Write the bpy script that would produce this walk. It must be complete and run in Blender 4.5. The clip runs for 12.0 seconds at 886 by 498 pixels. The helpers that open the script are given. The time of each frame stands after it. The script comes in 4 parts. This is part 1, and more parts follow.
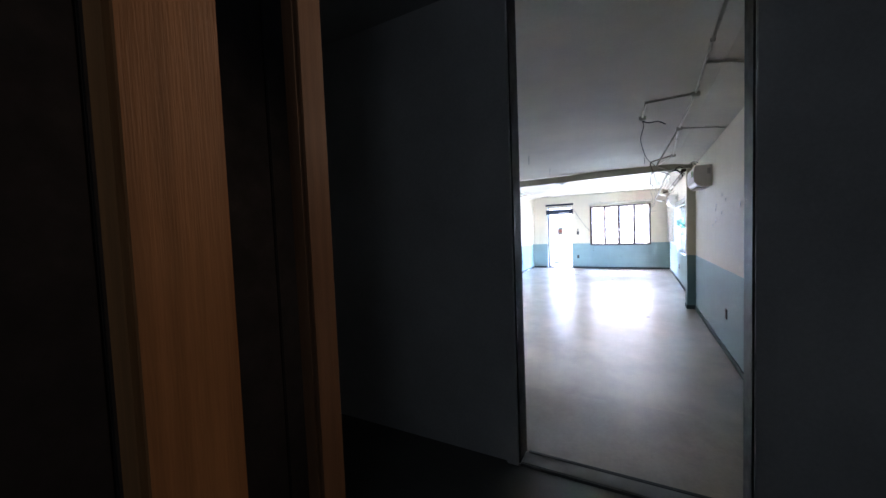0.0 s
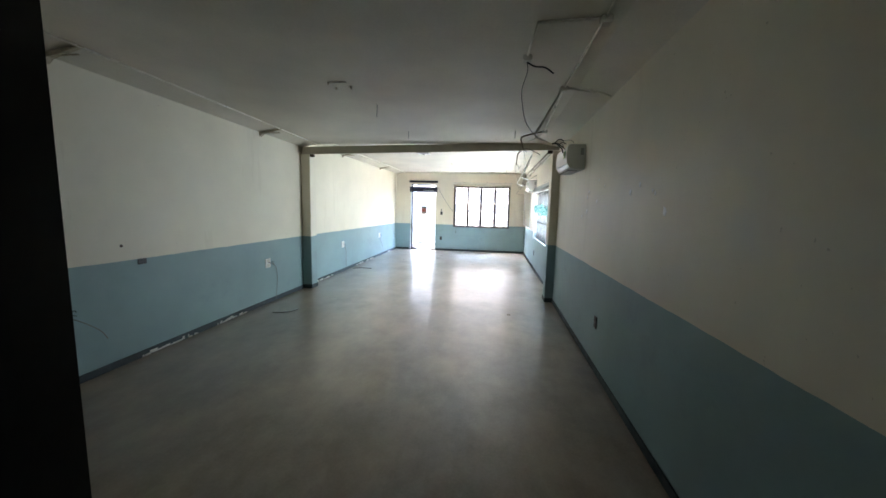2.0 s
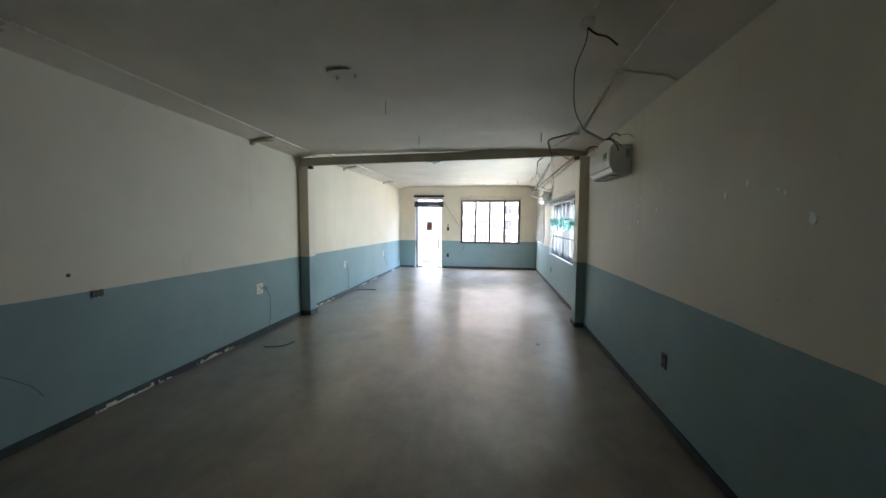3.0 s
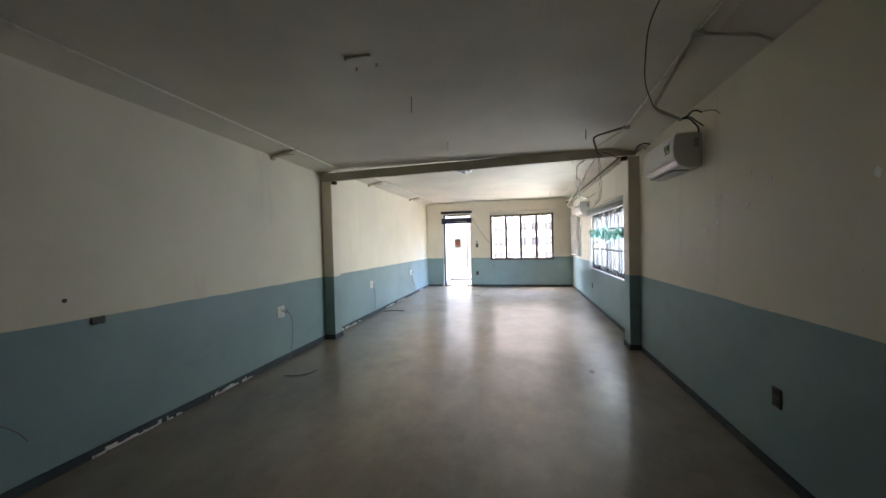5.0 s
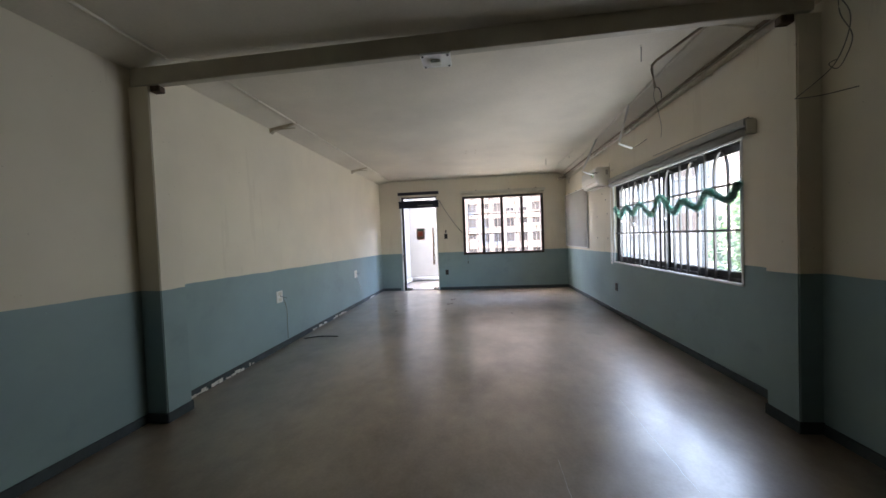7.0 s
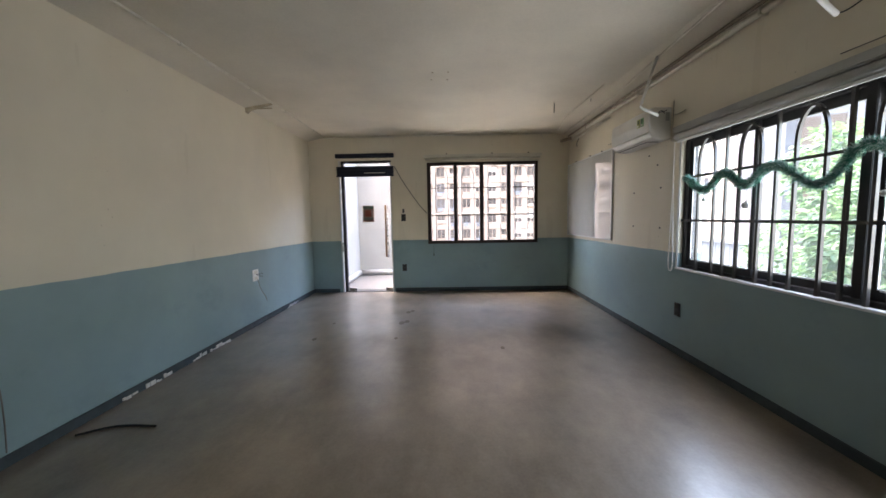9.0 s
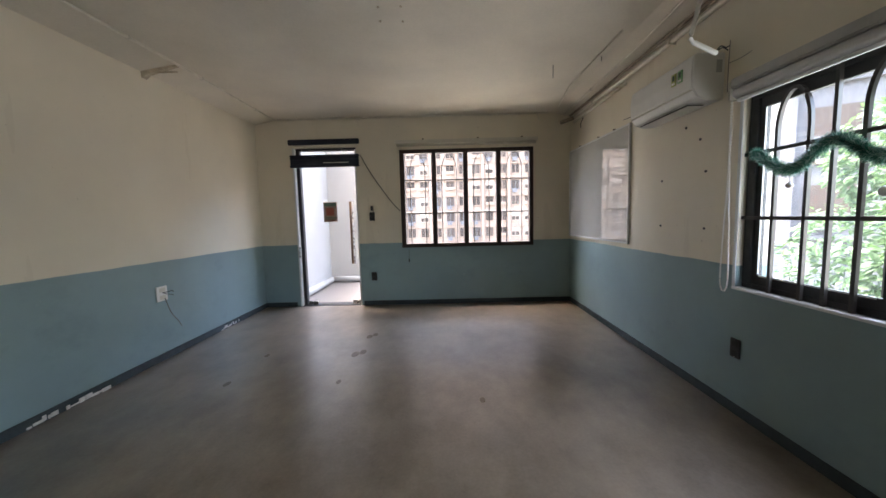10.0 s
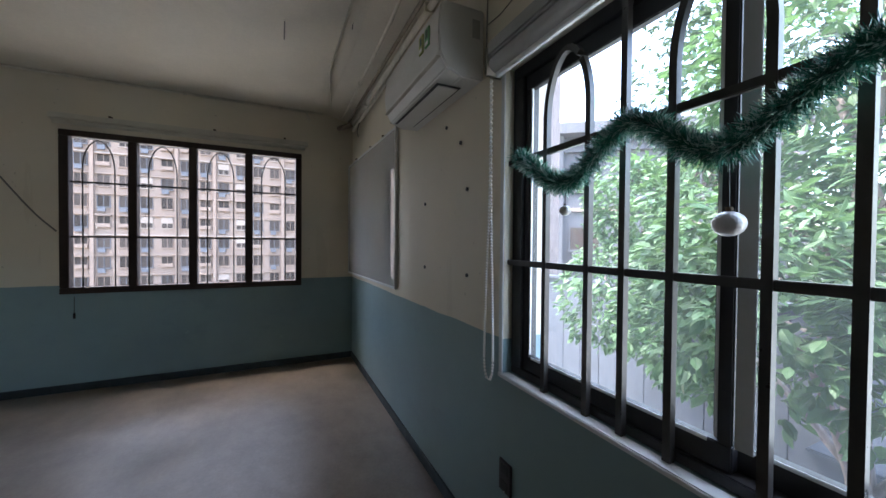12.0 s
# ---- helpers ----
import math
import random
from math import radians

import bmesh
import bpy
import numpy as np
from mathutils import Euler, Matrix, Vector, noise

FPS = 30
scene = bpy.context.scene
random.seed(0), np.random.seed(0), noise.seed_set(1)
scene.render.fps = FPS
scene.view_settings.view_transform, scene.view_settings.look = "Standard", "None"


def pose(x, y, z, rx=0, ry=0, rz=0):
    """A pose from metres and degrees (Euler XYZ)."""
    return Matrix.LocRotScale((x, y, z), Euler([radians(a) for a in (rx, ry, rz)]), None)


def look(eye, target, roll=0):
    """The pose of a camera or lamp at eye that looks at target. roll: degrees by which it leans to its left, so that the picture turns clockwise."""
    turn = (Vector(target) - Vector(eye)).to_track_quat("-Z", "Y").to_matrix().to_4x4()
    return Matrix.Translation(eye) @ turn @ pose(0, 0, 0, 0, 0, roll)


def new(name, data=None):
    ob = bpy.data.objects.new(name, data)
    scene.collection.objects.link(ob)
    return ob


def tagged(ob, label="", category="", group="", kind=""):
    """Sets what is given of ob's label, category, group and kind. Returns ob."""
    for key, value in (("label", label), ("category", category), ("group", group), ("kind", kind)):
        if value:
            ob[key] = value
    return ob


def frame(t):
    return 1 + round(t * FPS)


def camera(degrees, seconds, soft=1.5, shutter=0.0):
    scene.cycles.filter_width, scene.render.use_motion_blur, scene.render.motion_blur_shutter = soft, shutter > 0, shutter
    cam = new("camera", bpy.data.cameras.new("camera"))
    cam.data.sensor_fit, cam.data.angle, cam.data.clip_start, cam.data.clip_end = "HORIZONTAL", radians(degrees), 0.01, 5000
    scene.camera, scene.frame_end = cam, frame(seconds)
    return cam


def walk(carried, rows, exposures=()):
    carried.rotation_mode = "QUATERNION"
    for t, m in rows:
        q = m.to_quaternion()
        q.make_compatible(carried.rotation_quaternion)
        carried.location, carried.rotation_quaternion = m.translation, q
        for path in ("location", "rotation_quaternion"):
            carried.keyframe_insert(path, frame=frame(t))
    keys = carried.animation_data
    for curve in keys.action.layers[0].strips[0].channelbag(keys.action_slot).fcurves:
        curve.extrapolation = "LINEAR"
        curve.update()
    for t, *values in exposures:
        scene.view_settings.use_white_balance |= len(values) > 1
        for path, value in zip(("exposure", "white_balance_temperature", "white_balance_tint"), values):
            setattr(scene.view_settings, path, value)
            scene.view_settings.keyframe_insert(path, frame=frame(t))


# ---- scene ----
cam = camera(102.2, 12.0)
PATH = [
    (0, (0.193, -0.079, 1.499), (-0.763, 1.674, 1.401), -2.2),
    (0.5, (0.14, 0.169, 1.581), (-0.259, 2.122, 1.426), -2.4),
    (1, (0.104, 0.551, 1.572), (-0.157, 2.525, 1.386), 0.9),
    (1.5, (0.084, 0.972, 1.552), (-0.1, 2.956, 1.379), -0.1),
    (2, (0.055, 1.443, 1.521), (-0.215, 3.41, 1.279), 1.4),
    (2.5, (-0.081, 1.847, 1.487), (-0.33, 3.819, 1.26), -0.2),
    (3, (-0.236, 2.065, 1.493), (-0.513, 4.04, 1.34), 0.4),
    (4.8, (-0.347, 2.297, 1.436), (-0.801, 4.243, 1.339), -1.5),
    (5, (-0.385, 2.483, 1.41), (-0.806, 4.437, 1.368), -1.4),
    (5.1, (-0.394, 2.56, 1.389), (-0.829, 4.506, 1.546), -0.1),
    (5.5, (-0.531, 3.004, 1.317), (-1.071, 4.929, 1.379), -0.4),
    (6, (-0.628, 3.649, 1.291), (-1.115, 5.589, 1.301), -1.9),
    (6.5, (-0.771, 4.368, 1.244), (-1.136, 6.334, 1.253), -0.6),
    (7, (-0.876, 5.046, 1.215), (-1.084, 7.034, 1.156), -2.2),
    (7.2, (-0.932, 5.293, 1.215), (-1.172, 7.277, 1.128), -0.9),
    (8.8, (-0.961, 7.149, 1.244), (-0.935, 9.139, 1.049), 0.2),
    (9, (-0.925, 7.381, 1.253), (-0.955, 9.373, 1.078), -1.0),
    (9.5, (-0.779, 7.889, 1.259), (-0.884, 9.878, 1.075), -0.3),
    (10, (-0.638, 8.405, 1.246), (-0.659, 10.397, 1.062), -1.4),
    (10.5, (-0.392, 8.803, 1.245), (-0.424, 10.802, 1.166), -0.6),
    (11, (-0.2, 9.129, 1.242), (-0.107, 11.125, 1.17), 0.8),
    (11.5, (0.048, 9.349, 1.259), (0.553, 11.284, 1.215), -1.2),
    (12, (0.329, 9.448, 1.261), (1.181, 11.257, 1.228), 0.5),
]
# exposure of the film, in stops, as it opens up in the dark and settles
STOPS = [(0.0, 8.2, 5450, 19), (0.5, 8.2, 5550, 17), (1.0, 8.15, 5800, 15), (1.5, 7.9, 6000, 13), (2.0, 7.55, 6150, 11),
         (2.5, 7.1, 6150, 11), (3.0, 7.05, 6250, 12), (5.0, 6.95, 6600, 16), (5.5, 6.65, 6700, 16), (6.5, 6.05, 6800, 19),
         (7.2, 5.8, 6800, 19), (9.0, 5.45, 7050, 19), (10.5, 5.15, 7100, 19), (11.2, 4.95, 7000, 18), (12.0, 4.45, 6300, 17)]
walk(cam, [(t, look(eye, target, roll)) for t, eye, target, roll in PATH], STOPS)

# ---------------------------------------------------------------- daylight
world = bpy.data.worlds.new("sky")
scene.world = world
world.use_nodes = True
wn, wl = world.node_tree.nodes, world.node_tree.links
sky = wn.new("ShaderNodeTexSky")
sky.sky_type, sky.sun_disc = "NISHITA", False
sky.sun_elevation, sky.sun_rotation = radians(68.4), radians(288.4)
sky.air_density, sky.dust_density = 1.0, 4.0
wl.new(sky.outputs[0], wn["Background"].inputs["Color"])
wn["Background"].inputs["Strength"].default_value = 0.13

sun = new("sun", bpy.data.lights.new("sun", "SUN"))
sun.data.energy, sun.data.angle, sun.data.color = 0.5, radians(20), (1.0, 0.95, 0.88)
sun.matrix_world = look((-6, 2, 16), (0, 0, 0))

# skylight standing in the opening of the wide window
def skylight(name, eye, aim, width, height, watts, color):
    a = new(name, bpy.data.lights.new(name, "AREA"))
    a.data.shape, a.data.size, a.data.size_y = "RECTANGLE", width, height
    a.data.energy, a.data.color = watts, color
    a.matrix_world = look(eye, aim)
    return a


skylight("skylight_side", (1.285, 9.265, 1.34), (0.0, 9.265, 1.34), 2.45, 1.0, 1.0, (0.84, 0.94, 1.0))

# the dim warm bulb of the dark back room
bulb = new("shaded_bulb", bpy.data.lights.new("shaded_bulb", "SPOT"))
bulb.data.energy, bulb.data.color, bulb.data.shadow_soft_size = 0.050, (1.0, 0.62, 0.34), 0.04
bulb.data.spot_size, bulb.data.spot_blend = radians(62), 0.7
bulb.matrix_world = look((0.75, 1.20, 2.25), (-0.25, 0.15, 1.40))
# unseen neutral fill light, added to lift the dark walls of the back room
lamp = new("back_room_fill", bpy.data.lights.new("back_room_fill", "POINT"))
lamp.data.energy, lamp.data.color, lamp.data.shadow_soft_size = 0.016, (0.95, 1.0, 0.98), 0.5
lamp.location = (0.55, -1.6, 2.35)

# ---------------------------------------------------------------- plan
LX, RX, RXN, FY = -3.24, 1.10, 1.06, 13.43          # left wall, right wall (far and near stretch), far wall
DY0, DY1 = 1.54, 1.65                                # the wall with the entry door
BEAM_Y, HIGH = 7.29, 0.37                            # roof beam; raised floor of the back room
CEIL = 2.59
PAINT = 0.915                                        # height of the blue paint


def near_ceiling(y):
    return 2.65 - (y - 1.65) * 0.025


# ---------------------------------------------------------------- materials
def nodes_of(name):
    m = bpy.data.materials.new(name)
    m.use_nodes = True
    nt = m.node_tree
    return m, nt, nt.nodes["Principled BSDF"]


def noise_node(nt, scale, detail=4.0, rough=0.55, stretch=None):
    pos = nt.nodes.new("ShaderNodeNewGeometry")
    tex = nt.nodes.new("ShaderNodeTexNoise")
    tex.inputs["Scale"].default_value, tex.inputs["Detail"].default_value, tex.inputs["Roughness"].default_value = scale, detail, rough
    mul = nt.nodes.new("ShaderNodeVectorMath")
    mul.operation = "MULTIPLY_ADD"
    mul.inputs[1].default_value = stretch or (1, 1, 1)
    mul.inputs[2].default_value = (20.37, 20.61, 20.43)
    nt.links.new(pos.outputs["Position"], mul.inputs[0])
    nt.links.new(mul.outputs[0], tex.inputs["Vector"])
    return tex.outputs["Fac"]


def ramp(nt, fac, lo, hi, a=0.3, b=0.7):
    r = nt.nodes.new("ShaderNodeValToRGB")
    r.color_ramp.elements[0].position, r.color_ramp.elements[1].position = a, b
    r.color_ramp.elements[0].color, r.color_ramp.elements[1].color = (*lo, 1), (*hi, 1)
    nt.links.new(fac, r.inputs[0])
    return r.outputs[0]


def mix(nt, fac, a, b, kind="MIX"):
    m = nt.nodes.new("ShaderNodeMix")
    m.data_type, m.blend_type = "RGBA", kind
    for socket, v in ((m.inputs[0], fac), (m.inputs[6], a), (m.inputs[7], b)):
        if isinstance(v, (int, float)):
            socket.default_value = v
        elif isinstance(v, tuple):
            socket.default_value = (*v, 1)
        else:
            nt.links.new(v, socket)
    return m.outputs[2]


def math_node(nt, op, a, b=0.0, c=0.0):
    m = nt.nodes.new("ShaderNodeMath")
    m.operation = op
    for n, v in enumerate((a, b, c)):
        if isinstance(v, (int, float)):
            m.inputs[n].default_value = v
        else:
            nt.links.new(v, m.inputs[n])
    return m.outputs[0]


def bump(nt, bsdf, fac, strength, distance=0.01):
    b = nt.nodes.new("ShaderNodeBump")
    b.inputs["Strength"].default_value, b.inputs["Distance"].default_value = strength, distance
    nt.links.new(fac, b.inputs["Height"])
    nt.links.new(b.outputs[0], bsdf.inputs["Normal"])


def plain(name, color, rough=0.5, metal=0.0, var=0.12, scale=6.0, grain=90.0, relief=0.08, stretch=None, each=0.0):
    """A surface with blotches, fine grain and relief round one base colour."""
    m, nt, b = nodes_of(name)
    lo, hi = tuple(c * (1 - var) for c in color), tuple(min(1, c * (1 + var)) for c in color)
    col = ramp(nt, noise_node(nt, scale, stretch=stretch), lo, hi)
    fine = noise_node(nt, grain, 3.0, stretch=stretch)
    col = mix(nt, 0.25 * min(1, var * 5), col, ramp(nt, fine, tuple(c * 0.6 for c in color), hi))
    if each:
        info = nt.nodes.new("ShaderNodeObjectInfo")
        col = mix(nt, each, col, ramp(nt, info.outputs["Random"], tuple(c * 0.5 for c in color), tuple(min(1, c * 1.5) for c in color), 0, 1))
    nt.links.new(col, b.inputs["Base Color"])
    nt.links.new(ramp(nt, noise_node(nt, scale * 2.3), (rough * 0.85,) * 3, (min(1, rough * 1.15),) * 3), b.inputs["Roughness"])
    b.inputs["Metallic"].default_value = metal
    if relief:
        bump(nt, b, fine, relief, 0.004)
    return m


CREAM, BLUE = (0.745, 0.680, 0.545), (0.226, 0.325, 0.336)


def painted_wall(name, upper=CREAM, lower=BLUE, line=PAINT, wear=1.0):
    """Old emulsion paint: a hand-cut line between the two colours, roller marks, faint dirt and scuffs."""
    m, nt, b = nodes_of(name)
    pos = nt.nodes.new("ShaderNodeNewGeometry")
    xyz = nt.nodes.new("ShaderNodeSeparateXYZ")
    nt.links.new(pos.outputs["Position"], xyz.inputs[0])
    drift = math_node(nt, "MULTIPLY_ADD", xyz.outputs[1], -0.0075, line + 0.070 - 0.011)
    wobble = math_node(nt, "MULTIPLY_ADD", noise_node(nt, 3.0, 5.0), 0.022, drift)
    above = math_node(nt, "GREATER_THAN", xyz.outputs[2], wobble)
    big = noise_node(nt, 0.9, 5.0, 0.6)
    top = ramp(nt, big, tuple(c * 0.90 for c in upper), tuple(c * 1.05 for c in upper))
    low = ramp(nt, big, tuple(c * 0.88 for c in lower), tuple(c * 1.10 for c in lower))
    scuff = noise_node(nt, 5.0, 8.0, 0.75)
    low = mix(nt, math_node(nt, "MULTIPLY", math_node(nt, "GREATER_THAN", scuff, 0.68), 0.25 * wear), low, tuple(c * 1.8 for c in lower))
    smudge = ramp(nt, noise_node(nt, 1.9, 6.0, 0.7, (1.0, 1.0, 1.4)), (0.0,) * 3, (0.38 * wear,) * 3, 0.56, 0.76)
    low = mix(nt, smudge, low, tuple(c * 0.62 for c in lower))
    speck = math_node(nt, "GREATER_THAN", noise_node(nt, 38.0, 2.0, 0.4), 0.765)
    top = mix(nt, math_node(nt, "MULTIPLY", speck, 0.35 * wear), top, (0.25, 0.20, 0.14))
    streak = noise_node(nt, 4.0, 4.0, 0.6, (1, 1, 0.12))
    top = mix(nt, math_node(nt, "MULTIPLY", math_node(nt, "GREATER_THAN", streak, 0.64), 0.10 * wear), top, (0.40, 0.33, 0.22))
    nt.links.new(mix(nt, above, low, top), b.inputs["Base Color"])
    b.inputs["Roughness"].default_value = 0.55
    bump(nt, b, noise_node(nt, 70.0, 4.0), 0.12, 0.004)
    return m


def floor_material(name):
    """Worn grey-brown sealed floor: cloudy, scuffed, half glossy."""
    m, nt, b = nodes_of(name)
    cloud = noise_node(nt, 1.1, 6.0, 0.62)
    col = ramp(nt, cloud, (0.108, 0.074, 0.049), (0.275, 0.210, 0.153), 0.38, 0.62)
    dirt = noise_node(nt, 3.6, 6.0, 0.66, (1.0, 0.6, 1.0))
    col = mix(nt, 0.45, col, ramp(nt, dirt, (0.085, 0.060, 0.040), (0.330, 0.255, 0.190), 0.36, 0.64))
    fine = noise_node(nt, 60.0, 4.0)
    col = mix(nt, 0.15, col, ramp(nt, fine, (0.08, 0.062, 0.048), (0.35, 0.30, 0.245)))
    worn = ramp(nt, noise_node(nt, 9.0, 5.0, 0.6, (1.0, 0.7, 1.0)), (0.0,) * 3, (0.25,) * 3, 0.50, 0.80)
    col = mix(nt, worn, col, (0.38, 0.32, 0.255))
    nt.links.new(col, b.inputs["Base Color"])
    wear = ramp(nt, noise_node(nt, 2.2, 6.0, 0.62, (1.0, 0.7, 1.0)), (0.285,) * 3, (0.45,) * 3, 0.38, 0.62)
    nt.links.new(wear, b.inputs["Roughness"])
    b.inputs["Coat Weight"].default_value, b.inputs["Coat Roughness"].default_value = 0.85, 0.285
    bump(nt, b, noise_node(nt, 11.0, 3.0, 0.5), 0.03, 0.006)
    b.inputs["Specular IOR Level"].default_value = 0.90
    return m


def glass(name, tint=(0.95, 0.98, 0.97), haze=0.0):
    m, nt, b = nodes_of(name)
    out = nt.nodes["Material Output"]
    clear, shine, fres, both = (nt.nodes.new(k) for k in ("ShaderNodeBsdfTransparent", "ShaderNodeBsdfGlossy", "ShaderNodeLayerWeight", "ShaderNodeMixShader"))
    fres.inputs["Blend"].default_value = 0.5
    clear.inputs[0].default_value = (*tint, 1)
    shine.inputs["Roughness"].default_value = 0.02
    gloss = math_node(nt, "MULTIPLY_ADD", math_node(nt, "POWER", fres.outputs["Facing"], 4.5), 0.75, 0.03)
    nt.links.new(gloss, both.inputs[0])
    nt.links.new(clear.outputs[0], both.inputs[1])
    nt.links.new(shine.outputs[0], both.inputs[2])
    # milky veil of glare put into the pane as a thin translucent film
    film, hazed = nt.nodes.new("ShaderNodeBsdfTranslucent"), nt.nodes.new("ShaderNodeMixShader")
    film.inputs[0].default_value = (0.86, 0.90, 0.92, 1)
    nt.links.new(math_node(nt, "MULTIPLY_ADD", noise_node(nt, 2.5, 3.0), haze * 0.8, haze * 0.6), hazed.inputs[0])
    nt.links.new(both.outputs[0], hazed.inputs[1])
    nt.links.new(film.outputs[0], hazed.inputs[2])
    nt.links.new(hazed.outputs[0], out.inputs["Surface"])
    return m


def leaf_material(name, lo, hi):
    m, nt, b = nodes_of(name)
    geo = nt.nodes.new("ShaderNodeNewGeometry")
    info = nt.nodes.new("ShaderNodeObjectInfo")
    pick = math_node(nt, "FRACT", math_node(nt, "ADD", geo.outputs["Random Per Island"], info.outputs["Random"]))
    nt.links.new(ramp(nt, pick, lo, hi, 0, 1), b.inputs["Base Color"])
    b.inputs["Roughness"].default_value = 0.5
    out = nt.nodes["Material Output"]
    thin, both = nt.nodes.new("ShaderNodeBsdfTranslucent"), nt.nodes.new("ShaderNodeMixShader")
    thin.inputs[0].default_value = (hi[0] * 1.1, hi[1] * 1.1, hi[2] * 0.8, 1)
    both.inputs[0].default_value = 0.3
    nt.links.new(b.outputs[0], both.inputs[1])
    nt.links.new(thin.outputs[0], both.inputs[2])
    nt.links.new(both.outputs[0], out.inputs["Surface"])
    return m


WALL = painted_wall("two_tone_wall_paint")
CEILING = plain("ceiling_paint", (0.70, 0.65, 0.55), 0.7, var=0.10, scale=1.3, grain=60, relief=0.10)
FLOOR = floor_material("sealed_floor")
SKIRT = plain("skirting_paint", (0.038, 0.054, 0.060), 0.65, var=0.2, scale=5)
PLASTER = plain("bare_plaster", (0.72, 0.70, 0.66), 0.9, var=0.2, scale=14)
STEEL = plain("beam_paint", (0.52, 0.48, 0.38), 0.5, var=0.12, scale=4)
BLACK = plain("black_lacquer", (0.016, 0.016, 0.018), 0.55, var=0.2, scale=8)
GREYTRIM = plain("grey_frame_paint", (0.22, 0.22, 0.21), 0.5, var=0.15)
DARKWALL = plain("dark_room_paint", (0.50, 0.51, 0.50), 0.8, var=0.15, scale=2)
DARKFLOOR = plain("dark_room_floor", (0.10, 0.10, 0.09), 0.45, var=0.2, scale=3)
TIMBER = plain("orange_timber", (0.36, 0.18, 0.065), 0.5, var=0.3, scale=3, grain=25, stretch=(18, 18, 0.8), relief=0.15)
TIMBER_DARK = plain("brown_timber", (0.17, 0.095, 0.045), 0.55, var=0.3, scale=3, grain=25, stretch=(18, 18, 0.8), relief=0.15)
PASSAGEBLACK = plain("passage_gap_black", (0.012, 0.012, 0.012), 0.9, var=0.2)
BROWNWOOD = plain("dark_brown_frame", (0.035, 0.020, 0.014), 0.42, var=0.3, scale=5, grain=40, stretch=(9, 9, 2))
IRON = plain("grille_iron", (0.040, 0.036, 0.032), 0.32, 0.0, var=0.3, scale=12)
ALU = plain("white_aluminium", (0.70, 0.71, 0.70), 0.4, 0.1, var=0.06)
CHAINWHITE = plain("bright_white_plastic", (0.90, 0.89, 0.86), 0.35, var=0.03, relief=0.0)
WHITE = plain("white_plastic", (0.74, 0.73, 0.69), 0.38, var=0.05, scale=5, relief=0.0)
OFFWHITE = plain("aged_white_plastic", (0.62, 0.59, 0.50), 0.45, var=0.08, scale=5, relief=0.0)
DARKPLASTIC = plain("dark_grey_plastic", (0.030, 0.030, 0.032), 0.4, var=0.15, relief=0.0)
CABLE = plain("black_cable", (0.015, 0.015, 0.015), 0.5, var=0.1, relief=0.0)
GREYCABLE = plain("grey_cable", (0.18, 0.17, 0.15), 0.55, var=0.1, relief=0.0)
CONDUIT = plain("painted_conduit", (0.70, 0.66, 0.56), 0.5, var=0.12, scale=8)
BROWNPIPE = plain("brown_pipe_and_shade", (0.30, 0.25, 0.19), 0.8, var=0.3, scale=16)
PURLIN = plain("plastered_timber", (0.50, 0.43, 0.32), 0.85, var=0.3, scale=18)
RUST = plain("rusty_steel", (0.10, 0.07, 0.05), 0.8, 0.3, var=0.4, scale=30)
NAVY = plain("navy_fabric", (0.012, 0.016, 0.032), 0.7, var=0.25, scale=20)
GREYFABRIC = plain("grey_blind_fabric", (0.42, 0.42, 0.40), 0.75, var=0.08, scale=9)
CHROME = plain("brushed_steel", (0.55, 0.54, 0.52), 0.28, 1.0, var=0.06, scale=8, relief=0.02)
HANDLEWOOD = plain("handle_wood", (0.24, 0.13, 0.06), 0.4, var=0.2, scale=8, grain=30, stretch=(10, 10, 1))
BOARD = plain("whiteboard_enamel", (0.62, 0.62, 0.60), 0.035, var=0.04, scale=2, relief=0.0)
BOARD.node_tree.nodes["Principled BSDF"].inputs["Coat Weight"].default_value = 1.0
BOARD.node_tree.nodes["Principled BSDF"].inputs["Coat Roughness"].default_value = 0.02
BOARD.node_tree.nodes["Principled BSDF"].inputs["Coat IOR"].default_value = 1.9
BALCONY = plain("balcony_white_paint", (0.42, 0.395, 0.37), 0.7, var=0.05, scale=3)
TERRAZZO = plain("balcony_floor_tile", (0.17, 0.145, 0.13), 0.5, var=0.08, scale=9)
GLASS = glass("window_glass", haze=0.004)
HAZY = glass("hazy_window_glass", haze=0.012)
TINSEL_A = plain("green_tinsel", (0.020, 0.20, 0.135), 0.35, 0.2, var=0.35, scale=40, relief=0.0)
TINSEL_B = plain("frosted_tinsel_tips", (0.60, 0.76, 0.70), 0.4, var=0.2, scale=40, relief=0.0)
SILVER = plain("silver_bauble", (0.50, 0.49, 0.48), 0.45, 0.6, var=0.12, scale=60, relief=0.3)
STICKER = plain("green_sticker", (0.22, 0.48, 0.24), 0.5, var=0.1, relief=0.0)
STICKER_Y = plain("yellow_sticker", (0.48, 0.52, 0.20), 0.5, var=0.1, relief=0.0)
POSTER_A = plain("poster_print", (0.33, 0.20, 0.17), 0.5, var=0.5, scale=22, relief=0.0)
POSTER_B = plain("poster_red", (0.42, 0.07, 0.04), 0.5, var=0.2, scale=30, relief=0.0)
POSTER_C = plain("poster_green", (0.10, 0.16, 0.12), 0.5, var=0.2, scale=30, relief=0.0)
BARK = plain("bark", (0.20, 0.165, 0.15), 0.9, var=0.35, scale=5, grain=24, stretch=(3, 3, 0.6), relief=0.6)
STAIN = plain("glue_residue", (0.15, 0.115, 0.085), 0.30, var=0.3, scale=30)
